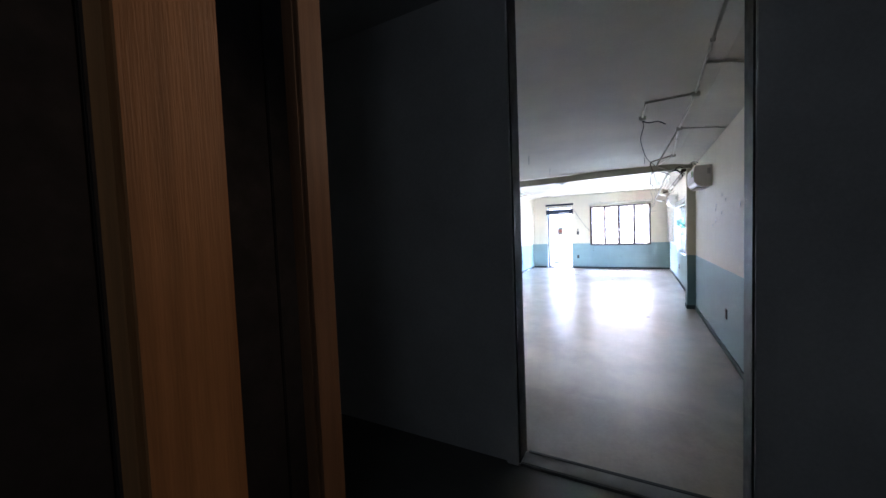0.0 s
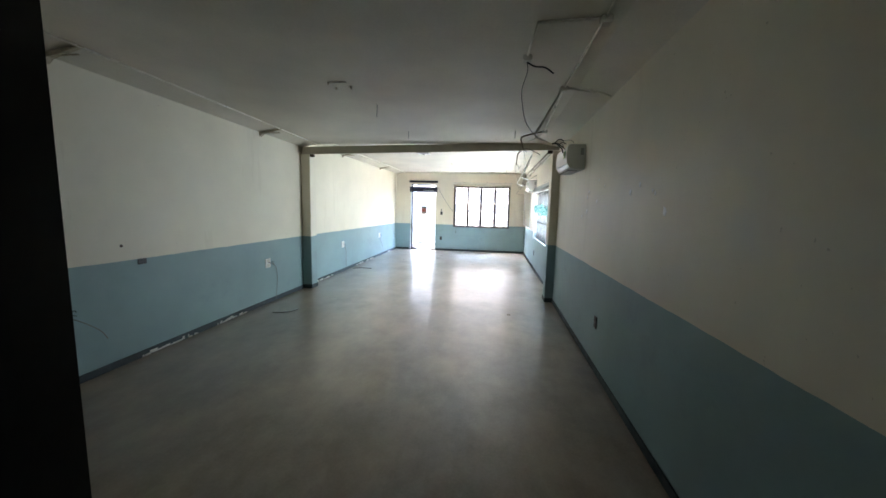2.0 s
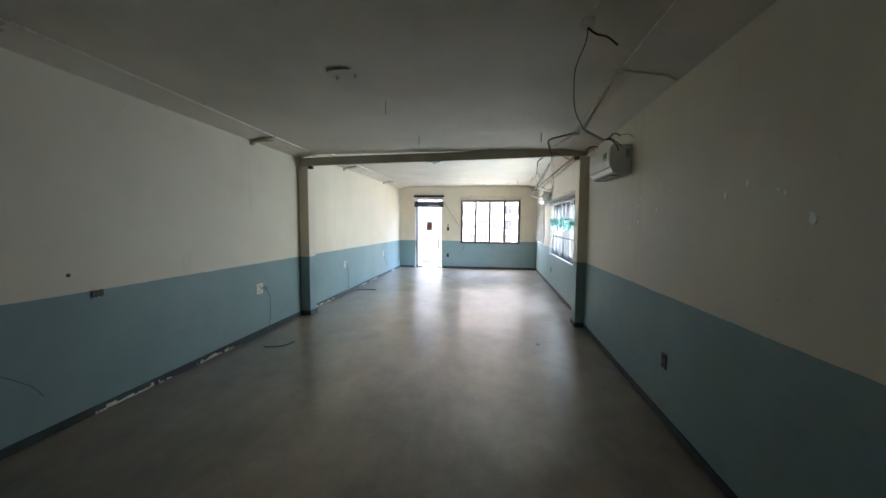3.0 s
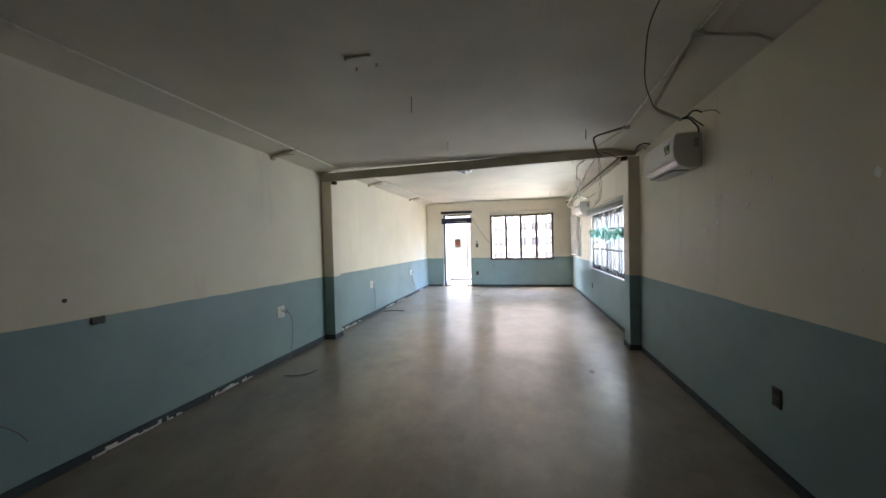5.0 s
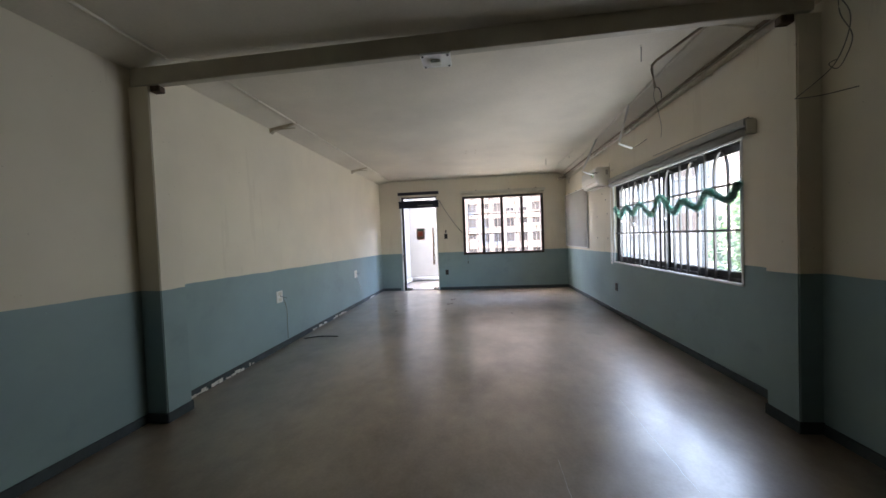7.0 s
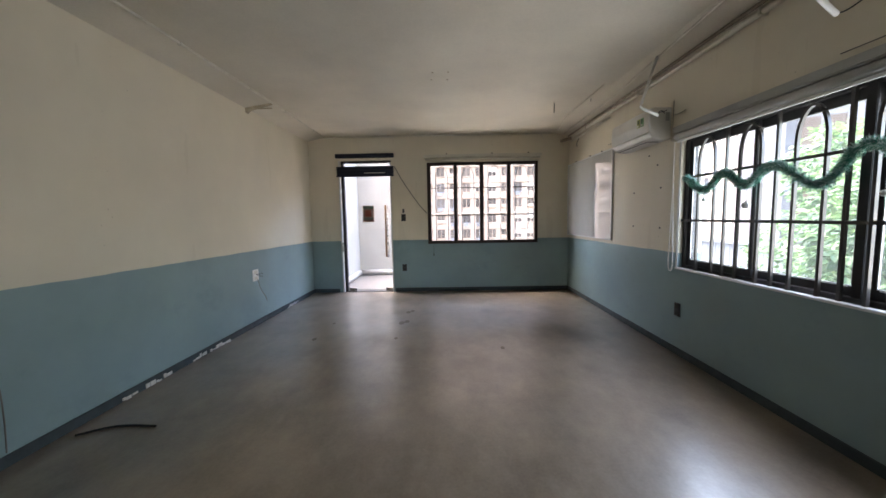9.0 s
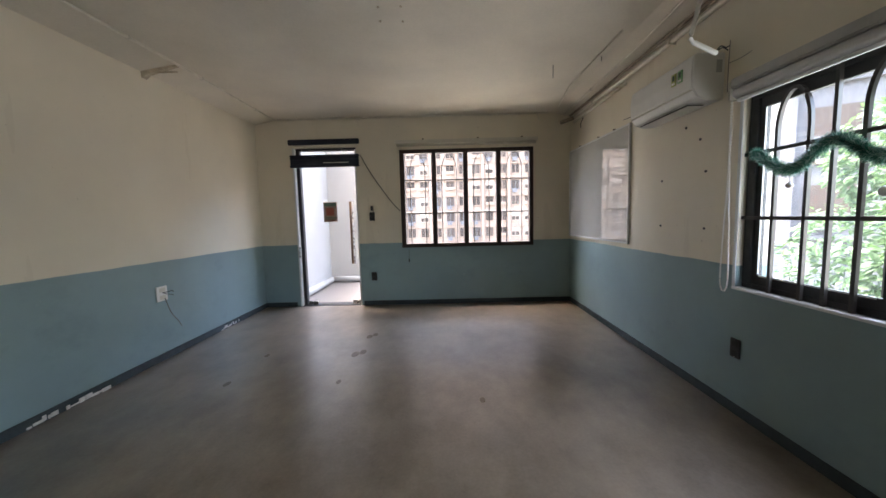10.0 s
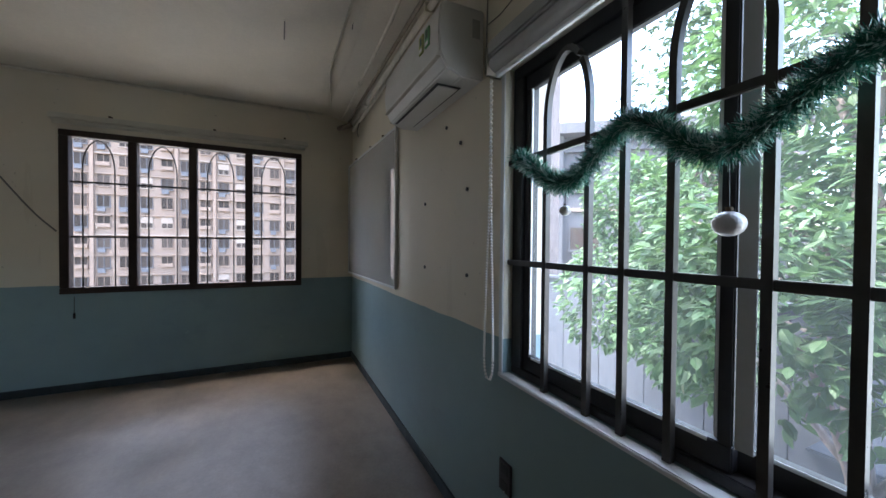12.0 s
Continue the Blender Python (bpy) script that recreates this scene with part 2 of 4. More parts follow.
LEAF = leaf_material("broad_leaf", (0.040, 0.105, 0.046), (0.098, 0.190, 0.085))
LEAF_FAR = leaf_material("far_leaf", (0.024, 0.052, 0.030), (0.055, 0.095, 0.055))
FACADE = plain("facade_render", (0.212, 0.150, 0.112), 0.85, var=0.10, scale=0.2, grain=3, relief=0.0)
FACADE_W = plain("pale_concrete", (0.102, 0.102, 0.108), 0.85, var=0.14, scale=0.5, grain=6)
FACADE_P = plain("pale_facade_band", (0.27, 0.212, 0.168), 0.85, var=0.12, scale=0.3, grain=4, relief=0.0)
PANE_FAR = plain("far_window_pane", (0.046, 0.034, 0.027), 0.45, var=0.4, scale=0.7, relief=0.0, each=0.8)
PANE_FAR.node_tree.nodes["Principled BSDF"].inputs["Specular IOR Level"].default_value = 0.12
SLATE = plain("blue_grey_cladding", (0.050, 0.060, 0.078), 0.6, var=0.15, scale=3)
GROUND = plain("earth_and_paving", (0.16, 0.15, 0.13), 0.95, var=0.3, scale=0.4, grain=4)
BRICKISH = plain("brown_garden_wall", (0.10, 0.08, 0.07), 0.9, var=0.3, scale=4)


# ---------------------------------------------------------------- mesh helpers
def box(bm, x0, x1, y0, y1, z0, z1, bevel=0.0):
    r = bmesh.ops.create_cube(bm, size=1.0, matrix=Matrix.Translation(((x0 + x1) / 2, (y0 + y1) / 2, (z0 + z1) / 2)) @ Matrix.Diagonal((abs(x1 - x0), abs(y1 - y0), abs(z1 - z0), 1)))
    if bevel:
        edges = {e for v in r["verts"] for e in v.link_edges}
        bmesh.ops.bevel(bm, geom=list(edges), offset=bevel, segments=2, affect="EDGES")
    return bm


def tube(bm, pts, r, seg=8, closed=True):
    """A round bar, pipe or cable along a line of points."""
    pts = [Vector(p) for p in pts]
    rings = []
    for n, p in enumerate(pts):
        d = (pts[min(n + 1, len(pts) - 1)] - pts[max(n - 1, 0)]).normalized()
        side = d.cross(Vector((0, 0, 1)) if abs(d.z) < 0.9 else Vector((0, 1, 0))).normalized()
        up = side.cross(d)
        rings.append([bm.verts.new(p + r * (math.cos(a) * side + math.sin(a) * up)) for a in (2 * math.pi * (k + (0.5 if seg == 4 else 0.0)) / seg for k in range(seg))])
    for a, b in zip(rings, rings[1:]):
        for k in range(seg):
            bm.faces.new((a[k], a[(k + 1) % seg], b[(k + 1) % seg], b[k]))
    if closed:
        bm.faces.new(rings[0][::-1])
        bm.faces.new(rings[-1])
    return bm


def smooth_line(pts, steps=6):
    """Catmull-Rom through the points."""
    pts = [Vector(p) for p in pts]
    ext = [2 * pts[0] - pts[1], *pts, 2 * pts[-1] - pts[-2]]
    out = []
    for a, b, c, d in zip(ext, ext[1:], ext[2:], ext[3:]):
        for k in range(steps):
            t = k / steps
            out.append(0.5 * (2 * b + (c - a) * t + (2 * a - 5 * b + 4 * c - d) * t * t + (3 * b - a - 3 * c + d) * t ** 3))
    return out + [pts[-1]]


def finish(name, bm, material, smooth=False):
    me = bpy.data.meshes.new(name)
    bmesh.ops.recalc_face_normals(bm, faces=bm.faces)
    for f in bm.faces:
        f.smooth = smooth
    bm.to_mesh(me)
    bm.free()
    me.materials.append(material)
    return me


def part(name, bm, material, parent, label="", smooth=False):
    ob = new(name, finish(name, bm, material, smooth))
    ob.parent = parent
    return tagged(ob, label)


def thing(name, label, category, group="", at=(0, 0, 0)):
    ob = new(name)
    ob.empty_display_size = 0.1
    ob.location = at
    return tagged(ob, label, category, group)


def solid(name, bm, material, label, category, group="", smooth=False):
    return tagged(new(name, finish(name, bm, material, smooth)), label, category, group)


def structure(name, bm, material, label="", category=""):
    return tagged(new(name, finish(name, bm, material)), label, category, kind="structure")


def B(*args, bevel=0.0):
    return box(bmesh.new(), *args, bevel=bevel)


def wall_cells(axis, lo, hi, a0, a1, z0, z1, openings):
    """A wall lo..hi thick, a0..a1 long, with openings (a, b, bottom, top) cut through."""
    bm = bmesh.new()
    cuts = sorted({a0, a1, *(v for o in openings for v in o[:2])})
    for a, b in zip(cuts, cuts[1:]):
        mid, z = (a + b) / 2, z0
        spans = sorted((o[2], o[3]) for o in openings if o[0] < mid < o[1]) + [(z1, z1)]
        for bottom, top in spans:
            if bottom - z > 1e-4:
                if axis == "x":
                    box(bm, a, b, lo, hi, z, bottom)
                else:
                    box(bm, lo, hi, a, b, z, bottom)
            z = top
    bmesh.ops.remove_doubles(bm, verts=bm.verts, dist=1e-5)
    return bm

# ---------------------------------------------------------------- the large structure
WIN = (-1.263, 0.580, 0.813, 2.165)                  # window of the far wall: x, x, z, z
RWIN = (7.98, 10.55, 0.777, 1.905)                   # window of the right wall: y, y, z, z
DOOR = (-2.745, -1.865, 0.0, 2.225)
ENTRY = (-0.370, 0.585, HIGH, 2.64)

structure("floor", B(LX - 0.2, RX + 0.2, DY1, FY + 0.2, -0.2, 0.0), FLOOR, "worn grey-brown sealed floor with a dull shine", "floor")
structure("landing_step", B(-1.6, RXN, DY1, 2.40, 0.001, HIGH - 0.004, bevel=0.006), FLOOR, "raised landing inside the entry door", "step")
structure("wall_left", wall_cells("y", LX - 0.2, LX, DY0 - 3.6, FY + 0.2, -0.2, 2.9, []), WALL, "cream wall with blue-grey painted lower part", "wall")
structure("wall_right_near", wall_cells("y", RXN, RXN + 0.24, DY1, BEAM_Y, -0.2, 2.9, []), WALL, "cream wall with blue-grey painted lower part", "wall")
structure("wall_right_far", wall_cells("y", RX, RX + 0.2, BEAM_Y, FY, -0.2, 2.9, [RWIN]), WALL, "cream wall with blue-grey lower part and a wide window", "wall")
structure("wall_far", wall_cells("x", FY, FY + 0.2, LX, RX + 0.2, -0.2, 2.9, [WIN, DOOR]), WALL, "cream end wall with blue-grey lower part, door and window", "wall")
structure("wall_entry", wall_cells("x", DY0, DY1, LX, RXN + 0.24, -0.2, 2.9, [ENTRY]), DARKWALL, "dark partition wall with the entry door", "wall")

# ceilings: flat field with a shallow dropped edge along the walls
bm = bmesh.new()
xs = [LX, LX + 0.30, RXN - 0.32, RXN]
ys = [DY1, DY1 + 0.42, 4.5, BEAM_Y + 0.06]
grid = [[bm.verts.new((x, y, near_ceiling(y) - (0.055 if x in (LX, RXN) else 0.0) - (0.05 if y == DY1 else 0.0))) for x in xs] for y in ys]
for j in range(len(ys) - 1):
    for i in range(len(xs) - 1):
        bm.faces.new((grid[j][i], grid[j][i + 1], grid[j + 1][i + 1], grid[j + 1][i]))
ext = bmesh.ops.extrude_face_region(bm, geom=bm.faces[:])
for v in ext["geom"]:
    if isinstance(v, bmesh.types.BMVert):
        v.co.z = 2.85
structure("ceiling_near", bm, CEILING, "stained cream ceiling sagging towards the beam", "ceiling")
bm = bmesh.new()
xs, ys = [LX, LX + 0.30, RX - 0.28, RX], [BEAM_Y + 0.064, 10.0, FY]
grid = [[bm.verts.new((x, y, CEIL + 0.02 - (0.06 if x in (LX, RX) else 0.0))) for x in xs] for y in ys]
for j in range(len(ys) - 1):
    for i in range(len(xs) - 1):
        bm.faces.new((grid[j][i], grid[j][i + 1], grid[j + 1][i + 1], grid[j + 1][i]))
ext = bmesh.ops.extrude_face_region(bm, geom=bm.faces[:])
for v in ext["geom"]:
    if isinstance(v, bmesh.types.BMVert):
        v.co.z = 2.85
structure("ceiling_far", bm, CEILING, "stained cream ceiling", "ceiling")
structure("roof", B(LX - 0.3, RX + 0.35, DY0 - 3.8, FY + 0.35, 2.9, 3.1), FACADE_W, "flat concrete roof", "roof")

# back room
structure("floor_back", B(LX, RXN, DY0 - 3.6, DY0, HIGH - 0.3, HIGH), DARKFLOOR, "dark floor of the back room", "floor")
structure("ceiling_back", B(LX, RXN, DY0 - 3.6, DY0, 2.64, 2.85), DARKWALL, "dark ceiling of the back room", "ceiling")
structure("wall_back_right", B(RXN, RXN + 0.24, DY0 - 3.6, DY0, -0.2, 2.9), DARKWALL, "dark wall of the back room", "wall")
structure("wall_back", B(LX - 0.2, RXN + 0.24, DY0 - 3.8, DY0 - 3.6, -0.2, 2.9), DARKWALL, "dark wall of the back room", "wall")

# columns and the bent beam
column = thing("column", "cream and blue painted column holding the roof beam", "column", "columns", (LX, BEAM_Y, 0))
def column_parts(parent, x0, x1, y0, y1, z1):
    px, py, _ = parent.location
    part("shaft", B(x0 - px, x1 - px, y0 - py, y1 - py, 0.0, z1, bevel=0.006), WALL, parent)
    part("base_skirting", B(x0 - px - (0.008 if x0 > 0 else -0.001), x1 - px + (0.008 if x0 < 0 else -0.001), y0 - py - 0.008, y1 - py + 0.008, 0.0, 0.07, bevel=0.004), SKIRT, parent)
column_parts(column, LX + 0.001, LX + 0.160, BEAM_Y, BEAM_Y + 0.21, 2.33)
column2 = thing("column", "cream and blue painted column holding the roof beam", "column", "columns", (RX, BEAM_Y, 0))
column_parts(column2, 0.935, RX - 0.001, BEAM_Y, BEAM_Y + 0.24, 2.40)

beam = thing("roof_beam", "bent cream-painted steel beam under the ceiling", "beam", at=(LX, BEAM_Y, 2.33))
def beam_piece(p, q, h=0.12, w=0.06):
    bm = bmesh.new()
    (xa, za), (xb, zb) = p, q
    v = [bm.verts.new((x - LX, y, z - 2.33)) for x, z in ((xa, za), (xb, zb)) for y, z in ((0.0, z), (w, z), (w, z + h), (0.0, z + h))]
    for f in ((0, 1, 2, 3), (7, 6, 5, 4), (0, 4, 5, 1), (1, 5, 6, 2), (2, 6, 7, 3), (3, 7, 4, 0)):
        bm.faces.new([v[k] for k in f])
    bmesh.ops.bevel(bm, geom=bm.edges[:], offset=0.004, segments=2, affect="EDGES")
    return bm
part("beam_half", beam_piece((LX + 0.02, 2.332), (-1.12, 2.372)), STEEL, beam)
part("beam_half", beam_piece((-1.121, 2.370), (RXN - 0.03, 2.415)), STEEL, beam)
for x in (LX + 0.165, 0.86):
    bm = B(x - LX, x + 0.07 - LX, 0.004, 0.056, (-0.042 if x < 0 else 0.03), (-0.001 if x < 0 else 0.075), bevel=0.004)
    part("end_bracket", bm, RUST, beam, "rusty bracket under the beam end")

# skirting round the room
def skirting(name, *spans):
    bm = bmesh.new()
    for s in spans:
        box(bm, *s, bevel=0.003)
    return structure(name, bm, SKIRT, "dark blue-grey painted skirting", "skirting")
skirting("baseboard_left", (LX, LX + 0.012, 2.41, BEAM_Y - 0.01, 0, 0.064), (LX, LX + 0.012, BEAM_Y + 0.225, FY - 0.013, 0, 0.064))
skirting("baseboard_right", (RXN - 0.012, RXN, 2.41, BEAM_Y - 0.01, 0, 0.064), (RX - 0.012, RX, BEAM_Y + 0.26, FY - 0.013, 0, 0.064))
skirting("baseboard_far", (LX, DOOR[0] - 0.05, FY - 0.012, FY, 0, 0.064), (DOOR[1] + 0.03, RX, FY - 0.012, FY, 0, 0.064))

# broken plaster along the left skirting
rng = random.Random(4)
spots = [(4.30, 4.95), (5.25, 5.72), (7.55, 8.45), (9.75, 10.15), (10.45, 10.95), (12.35, 12.70), (3.0, 3.5)]
for a, b in spots:
    bm = bmesh.new()
    y = a
    while y < b:
        l = rng.uniform(0.012, 0.06)
        if rng.random() < 0.9:
            d, z0_ = rng.uniform(0.003, 0.010), rng.uniform(0.0005, 0.010)
            box(bm, LX + 0.0122, LX + 0.0125 + d, y, y + l * rng.uniform(0.8, 1.3), z0_, z0_ + rng.uniform(0.010, 0.036), bevel=d * 0.35)
        y += l
    solid("plaster_crumbs", bm, PLASTER, "white broken plaster showing along the skirting", "debris", "plaster crumbs")

# ---------------------------------------------------------------- entry door frame
frame_ob = thing("door_frame", "black door frame with grey edge and worn sill", "door frame", at=(0.13, DY0, HIGH))
fx, fy, fz = frame_ob.location
def fpart(name, x0, x1, y0, y1, z0, z1, mat, bevel=0.003, label=""):
    part(name, B(x0 - fx, x1 - fx, y0 - fy, y1 - fy, z0 - fz, z1 - fz, bevel=bevel), mat, frame_ob, label)
fpart("jamb", -0.3695, -0.312, DY0 + 0.0005, DY1 + 0.014, HIGH, 2.638, BLACK)
fpart("jamb", 0.548, 0.5845, DY0 + 0.0005, DY1 + 0.012, HIGH, 2.638, BLACK)
fpart("architrave", -0.372, -0.316, DY0 - 0.020, DY0 - 0.0005, HIGH, 2.638, DARKWALL)
fpart("architrave", 0.553, 0.612, DY0 - 0.020, DY0 - 0.0005, HIGH, 2.638, DARKWALL)
fpart("casing", -0.420, -0.338, DY1 + 0.015, DY1 + 0.074, HIGH, 2.638, BLACK)
fpart("sill", -0.311, 0.547, DY0 + 0.006, DY1 - 0.012, HIGH - 0.02, HIGH + 0.006, GREYTRIM, 0.004)
fpart("sill_groove", -0.300, 0.515, DY1 - 0.011, DY1 + 0.012, HIGH - 0.02, HIGH + 0.004, BLACK, 0.002)
fpart("sill_groove", -0.311, 0.547, DY0 - 0.012, DY0 + 0.005, HIGH - 0.02, HIGH + 0.003, BLACK, 0.002)

# timber posts of the passage in the back room
for x, y, w, d, lab in ((-0.235, 0.115, 0.05, 0.10, "orange-stained timber post beside a dark passage"), (-0.262, 0.325, 0.035, 0.055, "brown timber post beside a dark passage")):
    post = thing("timber_post", lab, "post", "passage posts", (x, y, HIGH))
    part("post", B(-w / 2, w / 2, -d / 2, d / 2, 0.0, 2.64 - HIGH, bevel=0.006), TIMBER if "orange" in lab else TIMBER_DARK, post)
# added matt black boards stand for the darkness of the passage
panel = thing("passage_dark", "black boards put in for the darkness between the posts", "panel", at=(-0.71, 0.2, HIGH))
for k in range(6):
    part("board", B(-0.01, 0.01, -0.57 + 0.19 * k, -0.384 + 0.19 * k, 0.0, 2.64 - HIGH, bevel=0.003), PASSAGEBLACK, panel)

# ---------------------------------------------------------------- far wall: glass door
door = thing("glass_door", "frameless glass door with steel patch fittings and long pull handle", "door", at=(-2.28, FY + 0.09, 0))
dx, dy, dz = door.location
def dpart(name, x0, x1, y0, y1, z0, z1, mat, bevel=0.002, label=""):
    return part(name, B(x0 - dx, x1 - dx, y0 - dy, y1 - dy, z0 - dz, z1 - dz, bevel=bevel), mat, door, label)
dpart("pane", -2.672, -1.885, FY + 0.088, FY + 0.098, 0.012, 2.06, GLASS, 0.0, "clear glass leaf").visible_shadow = False
dpart("transom_pane", -2.672, -1.885, FY + 0.088, FY + 0.098, 2.075, 2.19, GLASS, 0.0).visible_shadow = False
dpart("transom_bar", -2.672, -1.87, FY + 0.07, FY + 0.115, 2.060, 2.075, BLACK)
for x0, x1 in ((-2.67, -2.53), (-2.02, -1.886)):
    dpart("patch_fitting", x0, x1, FY + 0.075, FY + 0.111, 0.006, 0.055, CHROME, 0.004, "brushed steel corner fitting")
dpart("stile", -2.716, -2.673, FY + 0.05, FY + 0.13, 0.0, 2.21, BLACK, 0.003, "dark door stile")
dpart("head_rail", -2.716, -1.868, FY + 0.05, FY + 0.13, 2.192, 2.223, BLACK)
dpart("jamb", -2.743, -2.717, FY - 0.012, FY + 0.15, 0.0, 2.222, ALU, 0.003, "pale aluminium jamb")
dpart("jamb", -1.884, -1.867, FY - 0.008, FY + 0.15, 0.0, 2.190, ALU, 0.003, "pale aluminium jamb")
dpart("hinge", -2.740, -2.70, FY - 0.024, FY - 0.0125, 0.70, 0.86, CHROME)
dpart("sill", -2.745, -1.865, FY + 0.0, FY + 0.2, 0.0005, 0.006, BLACK, 0.0)
handle = part("pull_handle", tube(bmesh.new(), [(-1.985 - dx, -0.045, 0.60), (-1.985 - dx, -0.045, 1.48)], 0.016, 12), HANDLEWOOD, door, "wood-faced pull handle", True)
part("rod", tube(bmesh.new(), [(-1.955 - dx, -0.040, 0.585), (-1.955 - dx, -0.040, 1.485)], 0.009, 10), CHROME, handle, "steel rod", True)
for z in (0.72, 1.36):
    part("standoff", tube(bmesh.new(), [(-1.985 - dx, -0.045, z), (-1.985 - dx, 0.0, z)], 0.010, 8), CHROME, handle, "", True)

poster = thing("poster", "small printed poster taped to the glass door", "poster", at=(-2.288, FY + 0.104, 1.34))
part("sheet", B(-0.098, 0.098, -0.004, -0.001, -0.140, 0.140), POSTER_A, poster)
for n, (x0, x1, z0, z1, m) in enumerate(((-0.085, 0.085, 0.085, 0.13, POSTER_C), (-0.06, 0.05, -0.05, 0.06, POSTER_B), (-0.085, 0.085, -0.085, -0.075, POSTER_C), (-0.085, 0.06, -0.105, -0.097, POSTER_C), (-0.085, 0.075, -0.125, -0.117, POSTER_B))):
    part("print_block", B(x0, x1, -0.0055, -0.0045, z0, z1), m, poster)

blind = thing("door_blind", "navy roman blind drawn up over the glass door", "blind", at=(-2.29, FY, 2.0))
bx = -2.29
part("head_rail", B(-2.780 - bx, -1.808 - bx, -0.050, -0.001, 0.262, 0.330, bevel=0.006), NAVY, blind)
for n in range(5):
    part("fold", B(-2.768 - bx + 0.003 * (n % 2), -1.812 - bx - 0.003 * (n % 2), -0.062 + 0.006 * (n % 3), -0.006, -0.046 + 0.034 * n, -0.014 + 0.034 * n, bevel=0.010), NAVY, blind)
part("bottom_bar", B(-2.30 - bx, -1.95 - bx, -0.068, -0.0625, 0.006, 0.014, bevel=0.002), ALU, blind, "thin pale bar")
for x in (-2.60, -2.05):
    part("lift_cord", tube(bmesh.new(), [(x - bx, -0.025, 0.115), (x - bx, -0.025, 0.262)], 0.0015, 5), OFFWHITE, blind)

# ---------------------------------------------------------------- windows
def window_panes(parent, spans, z0, z1, y, axis):
    for a, b in spans:
        bm = B(a, b, y - 0.003, y + 0.003, z0, z1) if axis == "x" else B(y - 0.003, y + 0.003, a, b, z0, z1)
        part("pane", bm, GLASS, parent).visible_shadow = False

win = tagged(thing("window_1", "dark brown four-light window with arched iron grille", "window", at=(0, FY, 0)), kind="structure")
x0, x1, z0, z1 = WIN
def wpart(name, a, b, c, d, e, f, mat=BROWNWOOD, bevel=0.004, parent=None):
    return part(name, B(a, b, c, d, e, f, bevel=bevel), mat, parent or win)
wpart("frame_head", x0, x1, -0.015, 0.07, z1 - 0.052, z1)
wpart("frame_sill", x0, x1, -0.015, 0.07, z0, z0 + 0.052)
wpart("frame_jamb", x0, x0 + 0.060, -0.014, 0.07, z0 + 0.052, z1 - 0.052)
wpart("frame_jamb", x1 - 0.055, x1, -0.014, 0.07, z0 + 0.052, z1 - 0.052)
lights = [(-1.203, -0.822), (-0.760, -0.386), (-0.322, 0.068), (0.132, 0.525)]
for (a, b), (c, d) in zip(lights, lights[1:]):
    wpart("mullion", b, c, -0.012, 0.068, z0 + 0.052, z1 - 0.052)
window_panes(win, lights, z0 + 0.052, z1 - 0.052, 0.04, "x")
wpart("sill_lip", x0, x1, -0.022, -0.0155, z0 + 0.002, z0 + 0.016)

def arch_bar(bm, at, a, b, z0, spring, peak, r, seg=6):
    """A bar up, over a pointed arch and down again; at(u, z) gives the place."""
    mid, pts = (a + b) / 2, []
    half = (b - a) / 2
    rise = peak - spring
    left = [(a + half * (k / 8) ** 1.7, spring + rise * (1 - (1 - k / 8) ** 1.7)) for k in range(9)]
    path = [(a, z0)] + left
    tube(bm, [at(u, z) for u, z in path], r, seg)
    tube(bm, [at(a + b - u, z) for u, z in path], r, seg)

grille = thing("window_grille", "black iron window grille with pointed arches", "grille", "window grilles", (0, FY + 0.02, 0))
for a, b in lights:
    w = b - a
    bm = bmesh.new()
    arch_bar(bm, lambda u, z: (u, 0, z), a + 0.20 * w, a + 0.75 * w, z0 + 0.052, z1 - 0.30, z1 - 0.062, 0.0055)
    part("arched_bar", bm, IRON, grille, "", True)
    for z in (1.745, 1.288):
        part("cross_bar", B(a, b, -0.005, 0.005, z - 0.008, z + 0.008, bevel=0.002), IRON, grille)

rail = thing("window_blind", "pale roller blind rolled up in its rail above the window", "blind", "roller blinds", (-0.34, FY, 2.25))
part("rail", B(-0.98, 0.98, -0.035, -0.001, -0.005, 0.042, bevel=0.006), OFFWHITE, rail)
part("roll", tube(bmesh.new(), [(-0.95, -0.028, -0.028), (0.95, -0.028, -0.028)], 0.020, 12), OFFWHITE, rail, "", True)
for x in (-0.6, 0.15, 0.75):
    part("clip", B(x, x + 0.02, -0.04, -0.001, 0.042, 0.056, bevel=0.002), RUST, rail)
cord = thing("pull_string", "short dark cord with a small weight under the window", "cord", at=(-1.17, FY, 0.63))
part("cord", tube(bmesh.new(), [(0, -0.02, 0.02), (0.002, -0.022, 0.16)], 0.002, 5), CABLE, cord)
part("weight", tube(bmesh.new(), [(0, -0.02, -0.02), (0, -0.02, 0.025)], 0.008, 8), CABLE, cord, "", True)

rwin = tagged(thing("window_2", "wide dark sliding window with inner iron grille", "window", at=(RX, 0, 0)), kind="structure")
y0, y1, z0, z1 = RWIN
def rpart(name, a, b, c, d, e, f, mat=BLACK, bevel=0.003, label=""):
    return part(name, B(a, b, c, d, e, f, bevel=bevel), mat, rwin, label)
rpart("frame_head", 0.034, 0.105, y0, y1, z1 - 0.045, z1)
rpart("frame_sill", 0.034, 0.105, y0, y1, z0 + 0.003, z0 + 0.030)
rpart("frame_jamb", 0.034, 0.105, y0, y0 + 0.05, z0 + 0.03, z1 - 0.045)
rpart("frame_jamb", 0.034, 0.105, y1 - 0.06, y1, z0 + 0.03, z1 - 0.045)
